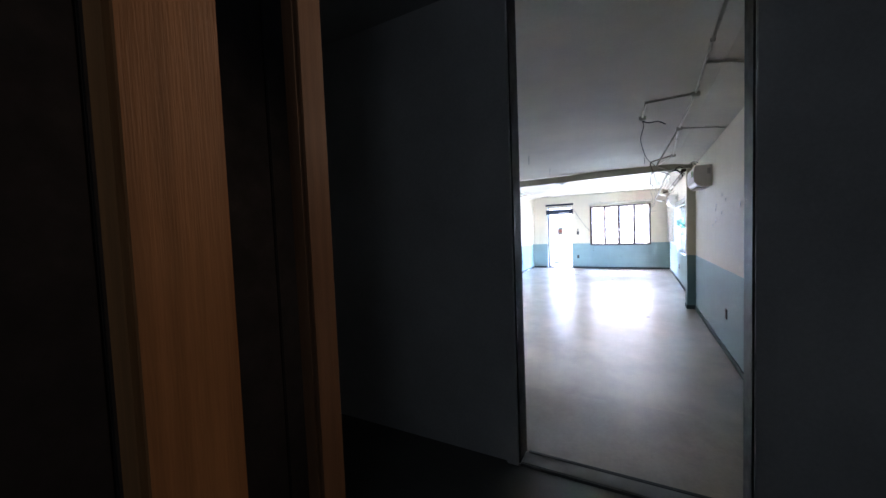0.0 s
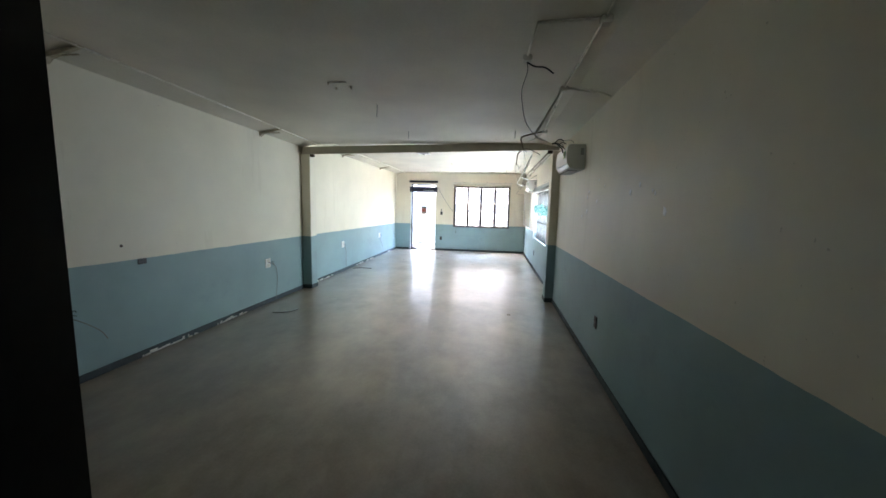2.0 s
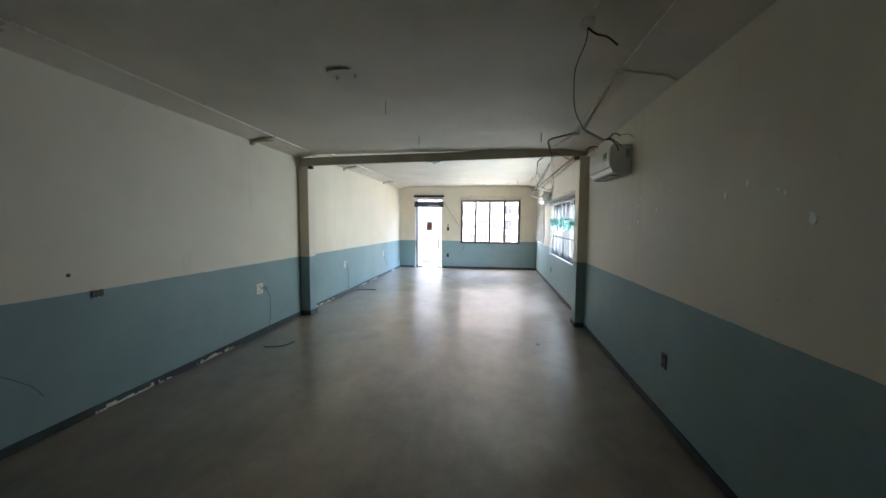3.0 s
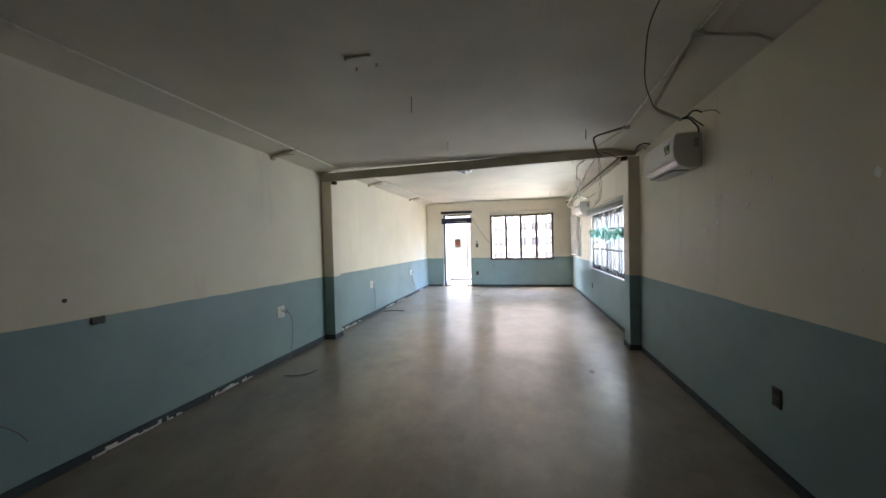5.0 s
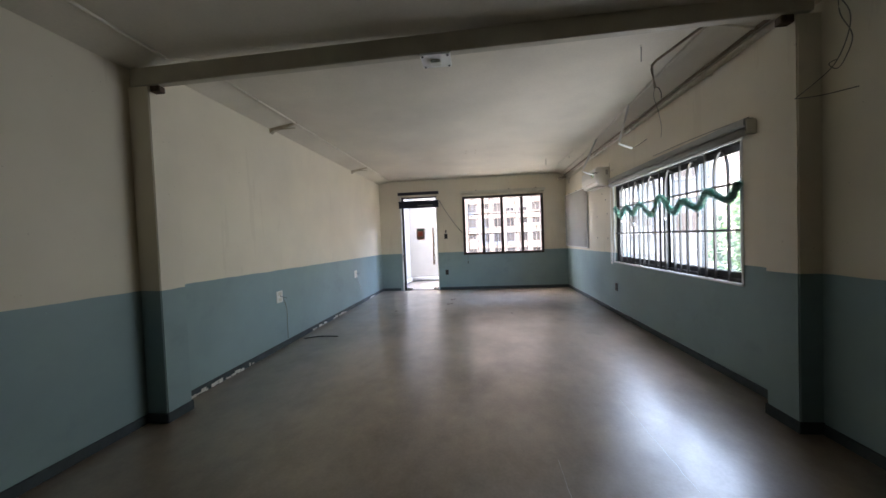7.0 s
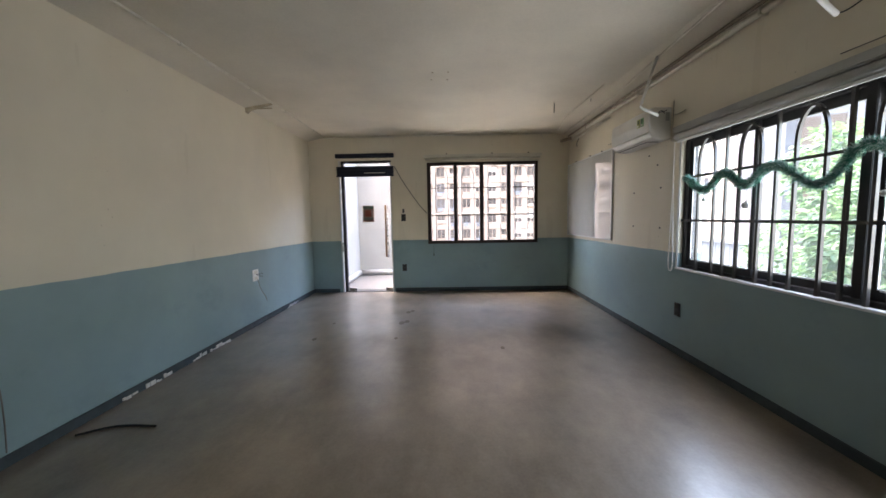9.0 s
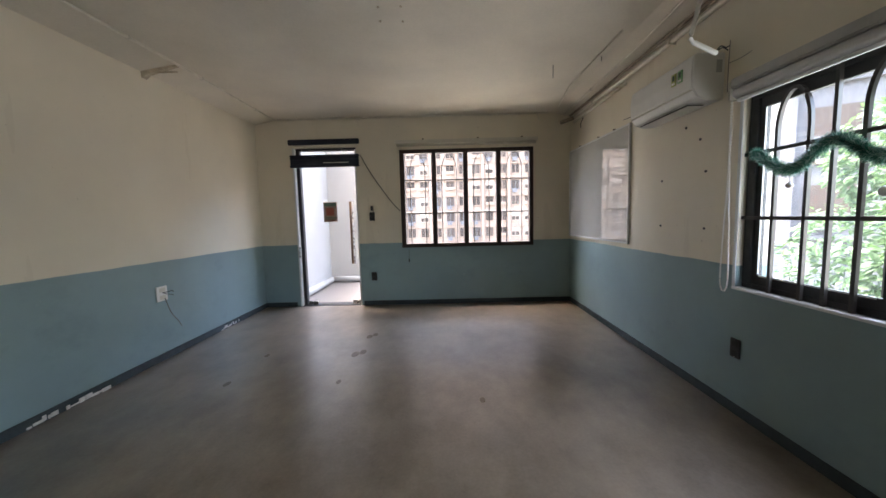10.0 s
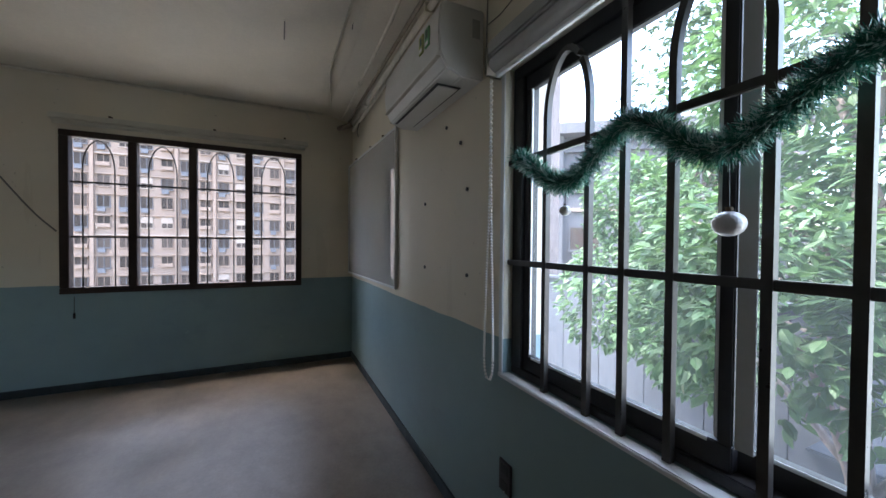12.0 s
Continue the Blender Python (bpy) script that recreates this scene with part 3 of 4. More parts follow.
rpart("mullion", 0.036, 0.105, 9.17, 9.22, z0 + 0.03, z1 - 0.045)
sashes = [(8.03, 8.61, 0.056), (8.585, 9.17, 0.084), (9.22, 9.885, 0.084), (9.835, 10.49, 0.056)]
for a, b, x in sashes:
    sash = part("sash", B(x - 0.012, x + 0.012, a, b, z0 + 0.03, z0 + 0.085, bevel=0.003), BLACK, rwin)
    part("top_rail", B(x - 0.012, x + 0.012, a, b, z1 - 0.10, z1 - 0.045, bevel=0.003), BLACK, sash)
    for s in (a, b - 0.028):
        part("stile", B(x - 0.012, x + 0.012, s, s + 0.028, z0 + 0.085, z1 - 0.10, bevel=0.003), BLACK, sash)
    part("pane", B(x - 0.003, x + 0.003, a + 0.028, b - 0.028, z0 + 0.085, z1 - 0.10), HAZY, sash).visible_shadow = False
    for s in (a + 0.028, b - 0.034):
        part("seal", B(x - 0.010, x - 0.004, s, s + 0.006, z0 + 0.092, z1 - 0.10), ALU, sash, "pale sealing strip")
    part("seal", B(x - 0.014, x - 0.0125, a + 0.045, b - 0.045, z0 + 0.078, z0 + 0.086), ALU, sash, "pale sealing strip")
rpart("meeting_strip", 0.0445, 0.0475, 9.800, 9.832, z0 + 0.085, z1 - 0.10, GREYFABRIC, 0.001, "pale strip of the meeting sashes")
rpart("sill_board", -0.012, 0.029, y0 - 0.02, y1 + 0.02, z0 - 0.014, z0 + 0.002, ALU, 0.003, "white painted sill edge")
rpart("reveal_trim", -0.006, -0.001, y1, y1 + 0.022, z0, z1 - 0.02, ALU, 0.001, "white painted reveal edge")
rpart("reveal_trim", -0.006, -0.001, y0 - 0.022, y0, z0, z1 - 0.02, ALU, 0.001, "white painted reveal edge")

rgrille = thing("window_grille", "black iron grille with pointed arches inside the wide window", "grille", "window grilles", (RX + 0.02, 0, 0))
base = 10.35
for k in range(6):
    a, b = base - 0.405 * k, base - 0.172 - 0.405 * k
    bm = bmesh.new()
    arch_bar(bm, lambda u, z: (0, u, z), b, a, z0 + 0.004, 1.66, 1.845, 0.0125, 4)
    part("arched_bar", bm, IRON, rgrille)
    if k < 5:
        s = b - 0.112
        if abs(s - 9.195) > 0.05:
            part("upright", tube(bmesh.new(), [(0, s, z0 + 0.004), (0, s, z1 - 0.03)], 0.0125, 4), IRON, rgrille)
for z in (1.556, 1.192):
    part("cross_bar", B(-0.007, 0.007, y0, y1, z - 0.010, z + 0.010, bevel=0.002), IRON, rgrille)

rblind = thing("window_blind", "grey roller blind rolled up above the wide window", "blind", "roller blinds", (RX, 9.2, 1.93))
part("rail", B(-0.075, -0.001, -1.37, 1.37, 0.005, 0.062, bevel=0.008), GREYFABRIC, rblind)
part("roll", tube(bmesh.new(), [(-0.052, -1.34, -0.028), (-0.052, 1.34, -0.028)], 0.030, 14), GREYFABRIC, rblind, "", True)
part("bottom_bar", B(-0.062, -0.046, -1.33, 1.33, -0.078, -0.060, bevel=0.003), ALU, rblind)
for y in (-1.385, 1.371):
    part("end_cap", B(-0.078, -0.001, y, y + 0.012, -0.058, 0.050, bevel=0.006), OFFWHITE, rblind)
chain = thing("blind_chain", "looped white bead chain of the roller blind", "chain", at=(RX - 0.03, 10.605, 0.74))
def bead_strand(side):
    bm = bmesh.new()
    line = smooth_line([(0, 0.004 * side, 1.2), (0, 0.006 * side, 0.7), (0, 0.022 * side, 0.35), (0, 0.030 * side, 0.08), (0, 0.016 * side, 0.012), (0, 0.0, 0.0)], 30)
    left = 0.0
    for p, q in zip(line, line[1:]):
        left -= (q - p).length
        if left <= 0:
            bmesh.ops.create_icosphere(bm, subdivisions=1, radius=0.0056, matrix=Matrix.Translation(p))
            left += 0.0125
    return tube(bm, line[::6] + [line[-1]], 0.0018, 5)
for side in (-1, 1):
    part("strand", bead_strand(side), CHAINWHITE, chain, "", True)

# tinsel garland on the grille
nodes = [(10.42, 1.55), (10.21, 1.43), (10.01, 1.54), (9.83, 1.435), (9.61, 1.535), (9.34, 1.395), (9.12, 1.57), (8.88, 1.39), (8.69, 1.48), (8.47, 1.40), (8.31, 1.52), (8.08, 1.43), (7.94, 1.54)]
line = smooth_line([(RX - 0.035 + 0.010 * math.sin(3 * k), y, z) for k, (y, z) in enumerate(nodes)], 10)
garland = thing("tinsel_garland", "green tinsel garland with frosted tips on the window grille", "garland", at=(RX - 0.03, 9.2, 1.5))
origin = Vector(garland.location)
rng = random.Random(11)
part("wire", tube(bmesh.new(), [p - origin for p in line], 0.005, 6), TINSEL_A, garland)
green, tips = bmesh.new(), bmesh.new()
for p, q in zip(line, line[1:]):
    for k in range(380):
        c = p.lerp(q, rng.random()) - origin
        d = Vector((rng.gauss(0, 1), rng.gauss(0, 1), rng.gauss(0, 1))).normalized()
        l = rng.uniform(0.020, 0.046)
        s = d.cross(Vector((rng.random() - 0.5, rng.random() - 0.5, rng.random() - 0.5))).normalized() * 0.0013
        target = tips if rng.random() < 0.30 else green
        if c.x + d.x * l > 0.022:
            d.x = -abs(d.x) * 0.5
        a = c + d * l * (0.55 if target is tips else 0.0)
        e = c + d * l
        target.faces.new([target.verts.new(v) for v in (a - s, a + s, e + s * 0.4, e - s * 0.4)])
tagged(part("foliage", green, TINSEL_A, garland), kind="stuff")
tagged(part("frosting", tips, TINSEL_B, garland), kind="stuff")
for y, z, r, ztop in ((10.21, 1.355, 0.016, 1.425), (9.81, 1.30, 0.026, 1.43), (9.05, 1.33, 0.018, 1.45), (8.45, 1.33, 0.018, 1.40)):
    ball = thing("bauble", "small silver bauble hanging from the garland", "bauble", "baubles", (RX - 0.035, y, z))
    bm = bmesh.new()
    bmesh.ops.create_uvsphere(bm, u_segments=16, v_segments=10, radius=r)
    for v in bm.verts:
        v.co.z *= 0.88
    part("ball", bm, SILVER, ball, "", True)
    part("cap", tube(bmesh.new(), [(0, 0, r * 0.82), (0, 0, r * 1.15)], r * 0.25, 8), RUST, ball)
    part("thread", tube(bmesh.new(), [(0, 0, r), (0, 0.002, ztop - z)], 0.0012, 4), CABLE, ball)

# ---------------------------------------------------------------- air conditioners, board, sockets
def air_conditioner(x, y, z, length, label, lean=0.0):
    """A split unit on the right wall; its back at x, its bottom at z, from y on."""
    ac = thing("air_conditioner", label, "air conditioner", "air conditioners", (x, y, z))
    ac.rotation_euler[0] = lean
    profile = [(0.0, 0.0), (-0.10, -0.004), (-0.165, 0.020), (-0.198, 0.075), (-0.205, 0.16), (-0.195, 0.262), (-0.175, 0.280), (0.0, 0.280)]
    bm = bmesh.new()
    rings = [[bm.verts.new((px, s, pz)) for px, pz in profile] for s in (0.0, length)]
    n = len(profile)
    for k in range(n):
        bm.faces.new((rings[0][k], rings[0][(k + 1) % n], rings[1][(k + 1) % n], rings[1][k]))
    bm.faces.new(rings[0][::-1])
    bm.faces.new(rings[1])
    bmesh.ops.bevel(bm, geom=bm.edges[:], offset=0.006, segments=2, affect="EDGES")
    part("body", bm, WHITE, ac)
    slot = B(-0.168, -0.058, 0.09, length - 0.09, -0.0085, -0.0055)
    part("outlet_slot", slot, DARKPLASTIC, ac, "dark air outlet")
    part("louver", B(-0.158, -0.066, 0.10, length - 0.10, -0.0125, -0.009, bevel=0.0015), WHITE, ac)
    part("front_lip", B(-0.206, -0.166, 0.012, length - 0.012, 0.060, 0.064, bevel=0.001), OFFWHITE, ac)
    for u, m in ((0.085, STICKER), (0.150, STICKER_Y)):
        sticker = part("sticker", B(-0.2095, -0.2035, u, u + 0.042, 0.140, 0.215), m, ac, "small green energy sticker")
        part("print_bar", B(-0.2110, -0.2097, u + 0.006, u + 0.036, 0.146, 0.160), CHAINWHITE, sticker)
        part("print_arch", B(-0.2110, -0.2097, u + 0.011, u + 0.031, 0.172, 0.205), POSTER_C, sticker)
    part("side_label", B(-0.055, -0.020, -0.0015, -0.0005, 0.16, 0.235), GREYFABRIC, ac, "grey rating label")
    return ac

air_conditioner(RX, 10.71, 1.925, 0.74, "white wall-mounted air conditioner above the whiteboard end")
air_conditioner(RXN, 5.75, 1.965, 0.72, "white wall-mounted air conditioner beside the column")

board = thing("whiteboard", "glossy whiteboard in a thin aluminium frame", "whiteboard", at=(RX - 0.024, 12.555, 1.5))
board.rotation_euler[2] = radians(1.7)
part("panel", B(-0.016, -0.002, -0.725, 0.725, -0.545, 0.545), BOARD, board)
for a in ((-0.022, -0.001, -0.745, 0.745, 0.545, 0.562), (-0.022, -0.001, -0.745, 0.745, -0.562, -0.545), (-0.022, -0.001, -0.745, -0.725, -0.545, 0.545), (-0.022, -0.001, 0.725, 0.745, -0.545, 0.545)):
    part("frame_strip", B(*a, bevel=0.003), ALU, board)
for y in (-0.45, -0.1, 0.4):
    part("clip", B(-0.026, -0.001, y, y + 0.012, 0.562, 0.574), RUST, board)

def socket(name, m, label, material, w=0.075, h=0.118, dark=True, group="sockets", wires=0):
    """A flush plate with its face, in x and z, looking along -y, before the pose m is set."""
    s = thing(name, label, "socket", group)
    part("plate", B(-w / 2, w / 2, -0.010, -0.0005, -h / 2, h / 2, bevel=0.004), material, s)
    inner = CABLE if dark else OFFWHITE
    for k in (-0.25, 0.25):
        part("outlet", B(-w * 0.28, w * 0.28, -0.0125, -0.0105, k * h - h * 0.14, k * h + h * 0.14, bevel=0.001), inner, s)
    for k in (-1, 1):
        part("screw", tube(bmesh.new(), [(0, -0.0125, k * h * 0.44), (0, -0.0105, k * h * 0.44)], 0.003, 6), CHROME, s)
    for k in range(wires):
        part("wire", tube(bmesh.new(), smooth_line([(0.01 * k, -0.011, 0.01), (0.03 + 0.01 * k, -0.035, -0.01 + 0.02 * k), (0.065 + 0.012 * k, -0.04, -0.02 + 0.035 * k), (0.085, -0.045, -0.03 + 0.03 * k)]), 0.003, 6), CABLE, s)
    s.matrix_world = m
    return s

socket("wall_socket", pose(RX, 10.52, 0.405, 0, 0, -90), "dark grey socket plate low on the wall", DARKPLASTIC)
socket("wall_socket", pose(RXN, 4.895, 0.457, 0, 0, -90), "dark grey socket plate low on the wall", DARKPLASTIC)
socket("wall_socket", pose(-1.675, FY, 0.415, 0, 0, 0), "dark grey socket plate beside the glass door", DARKPLASTIC)
switch = socket("light_switch", pose(-1.672, FY, 1.263, 0, 0, 0), "dark switch plate beside the glass door", DARKPLASTIC, group="switches")
part("sensor_cap", B(-0.026, 0.026, -0.022, -0.0005, 0.062, 0.082, bevel=0.004), OFFWHITE, switch, "pale cap")
part("sensor_knob", tube(bmesh.new(), [(0, -0.012, 0.083), (0, -0.012, 0.145)], 0.016, 8), DARKPLASTIC, switch)
for y, wires in ((6.29, 2), (8.995, 1), (11.58, 2), (3.69, 2)):
    socket("wall_socket", pose(LX, y, 0.605, 0, 0, 90), "white double socket with cut wires hanging out", WHITE, 0.125, 0.135, False, "white sockets", wires)
socket("wall_box", pose(LX, 4.38, 0.925, 0, 0, 90), "open black flush box at the paint line", DARKPLASTIC, 0.085, 0.055)
for y, z in ((4.20, 1.09),):
    hole = thing("wall_plug", "small brown plug hole in the wall", "wall plug", "plug holes", (LX, y, z))
    part("plug", tube(bmesh.new(), [(-0.002, 0, 0), (0.004, 0, 0)], 0.014, 8), RUST, hole)
for y, z in ((11.32, 1.48), (10.835, 1.50), (11.32, 1.125), (10.83, 1.12), (11.05, 1.83), (10.9, 1.72)):
    plug = thing("wall_plug", "dark screw hole in the painted wall", "wall plug", "plug holes", (RX, y, z))
    part("plug", tube(bmesh.new(), [(0.002, 0, 0), (-0.006, 0, 0)], 0.009, 8), DARKPLASTIC, plug)
rng = random.Random(9)
for y, z, s in ((4.30, 1.65, 0.030), (4.13, 1.70, 0.018), (5.48, 1.70, 0.022), (5.16, 1.60, 0.020), (5.53, 1.65, 0.018), (5.72, 1.44, 0.022), (5.52, 1.50, 0.026), (3.73, 1.52, 0.034), (3.92, 1.65, 0.016), (3.88, 1.63, 0.014), (5.13, 1.80, 0.014), (4.94, 1.74, 0.014)):
    bm = bmesh.new()
    rim = [(s * 0.8 * rng.uniform(0.45, 1.1) * math.cos(a), s * 1.2 * rng.uniform(0.45, 1.1) * math.sin(a)) for a in (2 * math.pi * k / 9 for k in range(9))]
    back, front = [bm.verts.new((-0.0004, u, v)) for u, v in rim], [bm.verts.new((-0.0034, u * 0.9, v * 0.9)) for u, v in rim]
    bm.faces.new(front)
    for k in range(9):
        bm.faces.new((back[k], back[(k + 1) % 9], front[(k + 1) % 9], front[k]))
    patch = solid("chipped_patch", bm, CHAINWHITE, "small white chip in the wall paint", "paint chip", "paint chips")
    patch.location = (RXN, y, z)

# loose wires under the left sockets, and on the floor
for y, pts in ((6.29, [(0, 0.10, 0.60), (0.02, 0.16, 0.50), (0.015, 0.18, 0.30), (0.012, 0.15, 0.08), (0.03, 0.10, 0.004)]), (8.995, [(0, 0.06, 0.58), (0.02, 0.09, 0.45), (0.015, 0.10, 0.25), (0.02, 0.09, 0.09)]), (11.58, [(0, 0.02, 0.56), (0.03, 0.04, 0.42), (0.05, 0.09, 0.33), (0.04, 0.14, 0.26)]), (3.69, [(0, 0.03, 0.58), (0.06, 0.10, 0.52), (0.09, 0.20, 0.42), (0.08, 0.26, 0.33)])):
    w = thing("loose_wire", "thin grey wire dangling from the socket", "wire", "loose wires", (LX, y, 0))
    part("wire", tube(bmesh.new(), smooth_line([(x + 0.014, s, z) for x, s, z in pts]), 0.0035, 6), GREYCABLE, w, "", True)
for pts in ([(-3.15, 9.36), (-3.02, 9.44), (-2.90, 9.46), (-2.74, 9.45)], [(-2.90, 5.86), (-2.78, 5.88), (-2.68, 5.94), (-2.64, 6.08)]):
    thick = 0.007 if pts[0][1] > 8 else 0.0035
    w = thing("floor_cable", "short black cable lying on the floor", "cable", "floor cables", (pts[0][0], pts[0][1], 0))
    part("cable", tube(bmesh.new(), smooth_line([(x - pts[0][0], y - pts[0][1], thick + 0.001) for x, y in pts]), thick, 8), CABLE, w, "", True)
for x, y, s in ((-1.50, 11.58, 0.09), (-1.44, 11.63, 0.08), (-1.47, 12.06, 0.08), (-1.42, 12.12, 0.07), (0.33, 6.46, 0.07), (-2.35, 11.03, 0.06), (-0.42, 10.72, 0.05), (-1.49, 11.03, 0.05), (-2.32, 11.59, 0.05)):
    bm = tube(bmesh.new(), [(0, 0, 0.0006), (0, 0, 0.0016)], s * 0.55, 11)
    spot = solid("glue_stain", bm, STAIN, "dark glue stain on the floor", "stain", "glue stains")
    spot.location = (x, y, 0.0)
    spot.scale = (0.7, 1.3, 1.0)

# pale scratches in the floor sealer
for x, y0_, y1_, w_ in ((-0.50, 6.60, 7.0, 0.0022), (0.09, 6.75, 7.75, 0.0016)):
    bm = bmesh.new()
    n = 14
    rows = []
    for k in range(n + 1):
        y = y0_ + (y1_ - y0_) * k / n
        h = w_ * rng.uniform(0.3, 1.0) * (0.2 if k in (0, n) else 1.0)
        c = x + rng.gauss(0, 0.002)
        rows.append((bm.verts.new((c - h, y, 0.0008)), bm.verts.new((c + h, y, 0.0008))))
    for (a, b), (c, d) in zip(rows, rows[1:]):
        bm.faces.new((a, b, d, c))
    solid("floor_scratch", bm, GREYFABRIC, "thin pale scratch in the floor sealer", "scratch", "floor scratches")
# plugs left in the ceiling by a lamp
for x, y in ((-1.048, 10.86), (-0.90, 10.86), (-1.065, 11.03), (-0.908, 11.04)):
    plug = thing("ceiling_plug", "small dark plug stuck in the cream ceiling", "wall plug", "ceiling plugs", (x, y, CEIL + 0.02))
    part("plug", tube(bmesh.new(), [(0, 0, -0.006), (0, 0, 0.002)], 0.009, 8), PURLIN, plug)

# ---------------------------------------------------------------- conduits, pipes, hangers under the ceiling
def run(name, pts, r, material, label, category="conduit", group="", clips=0, bend=False):
    base = Vector(pts[0])
    c = thing(name, label, category, group, base)
    rel = [Vector(p) - base for p in pts]
    part("pipe" if category != "wire" else "wire", tube(bmesh.new(), smooth_line(rel, 5) if bend else rel, r, 8), material, c, "", True)
    for k in range(clips):
        t = (k + 0.5) / clips * (len(rel) - 1)
        p = rel[int(t)].lerp(rel[min(int(t) + 1, len(rel) - 1)], t - int(t))
        part("clip", B(p.x - r * 1.5, p.x + r * 1.5, p.y - 0.008, p.y + 0.008, p.z - r * 1.2, p.z + r * 1.3, bevel=0.002), OFFWHITE, c)
    return c

def wire(pts, r=0.004, material=CABLE, label="loose black cable hanging from the ceiling"):
    run("loose_cable", pts, r, material, label, "wire", "ceiling cables", 0, True)

def nc(x, y, r):
    return (x, y, near_ceiling(y) - 0.055 * max(0.0, (x - RXN + 0.32) / 0.32) - r - 0.001)

def fc(x, y, r):
    return (x, y, CEIL + 0.019 - 0.06 * max(0.0, (x - RX + 0.28) / 0.28) - r)

run("conduit", [nc(-2.93, 1.9, 0.009), nc(-2.93, 4.5, 0.009), nc(-2.94, BEAM_Y, 0.009)], 0.009, CONDUIT, "thin painted conduit along the ceiling edge", clips=4)
run("conduit", [fc(-2.94, 7.34, 0.011), fc(-2.93, 10.5, 0.011), fc(-2.92, 11.75, 0.011), fc(-2.95, 13.38, 0.011)], 0.011, CONDUIT, "thin painted conduit along the ceiling edge", clips=5)
run("conduit", [fc(-2.93, 13.40, 0.010), fc(-1.2, 13.405, 0.010), fc(0.78, 13.40, 0.010)], 0.010, CONDUIT, "thin painted conduit along the end wall", clips=5)
run("conduit", [(-1.84, 13.40, 2.60), (-1.80, 13.39, 2.56)], 0.008, CONDUIT, "short cream-painted stub of conduit", clips=0)
run("conduit", [(0.62, 13.40, 2.60), (0.66, 13.38, 2.50)], 0.008, CONDUIT, "short cream-painted stub of conduit", clips=0)
# pipe bundle on the right wall of the far stretch
run("ac_pipe", [(RX - 0.035, 7.55, 2.52), (RX - 0.035, 10.5, 2.495), (RX - 0.035, 13.30, 2.485)], 0.020, CONDUIT, "painted air conditioner pipe along the wall", "pipe", "ac pipes", 4)
# thin pipe whose dark colour carries the shadow line along the bundle
run("ac_pipe", [(RX - 0.070, 7.50, 2.555), (RX - 0.075, 10.5, 2.530), (RX - 0.070, 13.28, 2.520)], 0.013, BROWNPIPE, "thin wall pipe coloured dark for the bundle's shadow", "pipe", "ac pipes")
run("ac_pipe", [(RX - 0.028, 11.9, 2.44), (RX - 0.028, 13.25, 2.43)], 0.016, CONDUIT, "painted air conditioner pipe along the wall", "pipe", "ac pipes")
run("ac_pipe", [(RX - 0.06, 13.20, 2.47), (RX - 0.16, 13.36, 2.46)], 0.026, BROWNPIPE, "cut dark end of the pipe bundle", "pipe", "ac pipes")
# painted conduit net on the far ceiling
run("conduit", [fc(0.71, 7.70, 0.011), fc(0.84, 9.7, 0.011), fc(0.95, 11.5, 0.011), fc(0.98, 13.35, 0.011)], 0.011, CONDUIT, "painted conduit along the ceiling edge", clips=3)
run("conduit", [fc(0.70, 7.68, 0.010), (0.46, 7.865, 2.462), (0.435, 7.882, 2.438), (0.428, 7.87, 2.40), (0.410, 7.79, 2.240)], 0.010, BROWNPIPE, "bent conduit hanging from the ceiling with an open end", clips=0)
wire([(0.410, 7.79, 2.245), (0.440, 7.80, 2.235), (0.455, 7.80, 2.20), (0.450, 7.79, 2.16)], 0.003, CABLE, "black cut wires splaying from the bent conduit")
wire([(0.410, 7.79, 2.245), (0.395, 7.78, 2.17), (0.430, 7.79, 2.06), (0.452, 7.80, 1.96), (0.448, 7.80, 1.88)], 0.002, GREYCABLE, "thin grey wire hanging from the bent conduit")
run("conduit", [fc(0.71, 7.69, 0.009), fc(1.02, 7.72, 0.009)], 0.009, CONDUIT, "short branch of conduit")
run("conduit", [fc(0.88, 10.58, 0.012), (0.60, 10.28, 2.115), (0.582, 10.26, 2.082), (0.605, 10.263, 2.066), (0.735, 10.29, 2.025)], 0.0115, WHITE, "white plastic conduit hanging bent from the ceiling", clips=0)
wire([(0.73, 10.29, 2.03), (0.76, 10.295, 2.06), (0.79, 10.30, 2.055), (0.81, 10.30, 2.065)], 0.003, CABLE, "black cut wires splaying from the bent conduit")
wire([(0.73, 10.29, 2.03), (0.765, 10.29, 2.05), (0.79, 10.285, 2.035)], 0.003, CABLE, "black cut wires splaying from the bent conduit")
run("conduit", [fc(0.72, 11.25, 0.008), fc(0.72, 12.4, 0.008), fc(0.84, 13.2, 0.008)], 0.008, CONDUIT, "thin painted conduit on the ceiling")
run("conduit", [fc(0.80, 9.22, 0.012), (0.595, 8.95, 2.155), (0.582, 8.935, 2.122), (0.605, 8.94, 2.112), (0.735, 9.0, 2.084)], 0.0115, WHITE, "white plastic conduit hanging bent from the ceiling", clips=0)
wire([(0.73, 9.0, 2.085), (0.78, 9.01, 2.10), (0.84, 9.02, 2.135), (0.90, 9.03, 2.175)], 0.003, CABLE, "black cut wires splaying from the bent conduit")
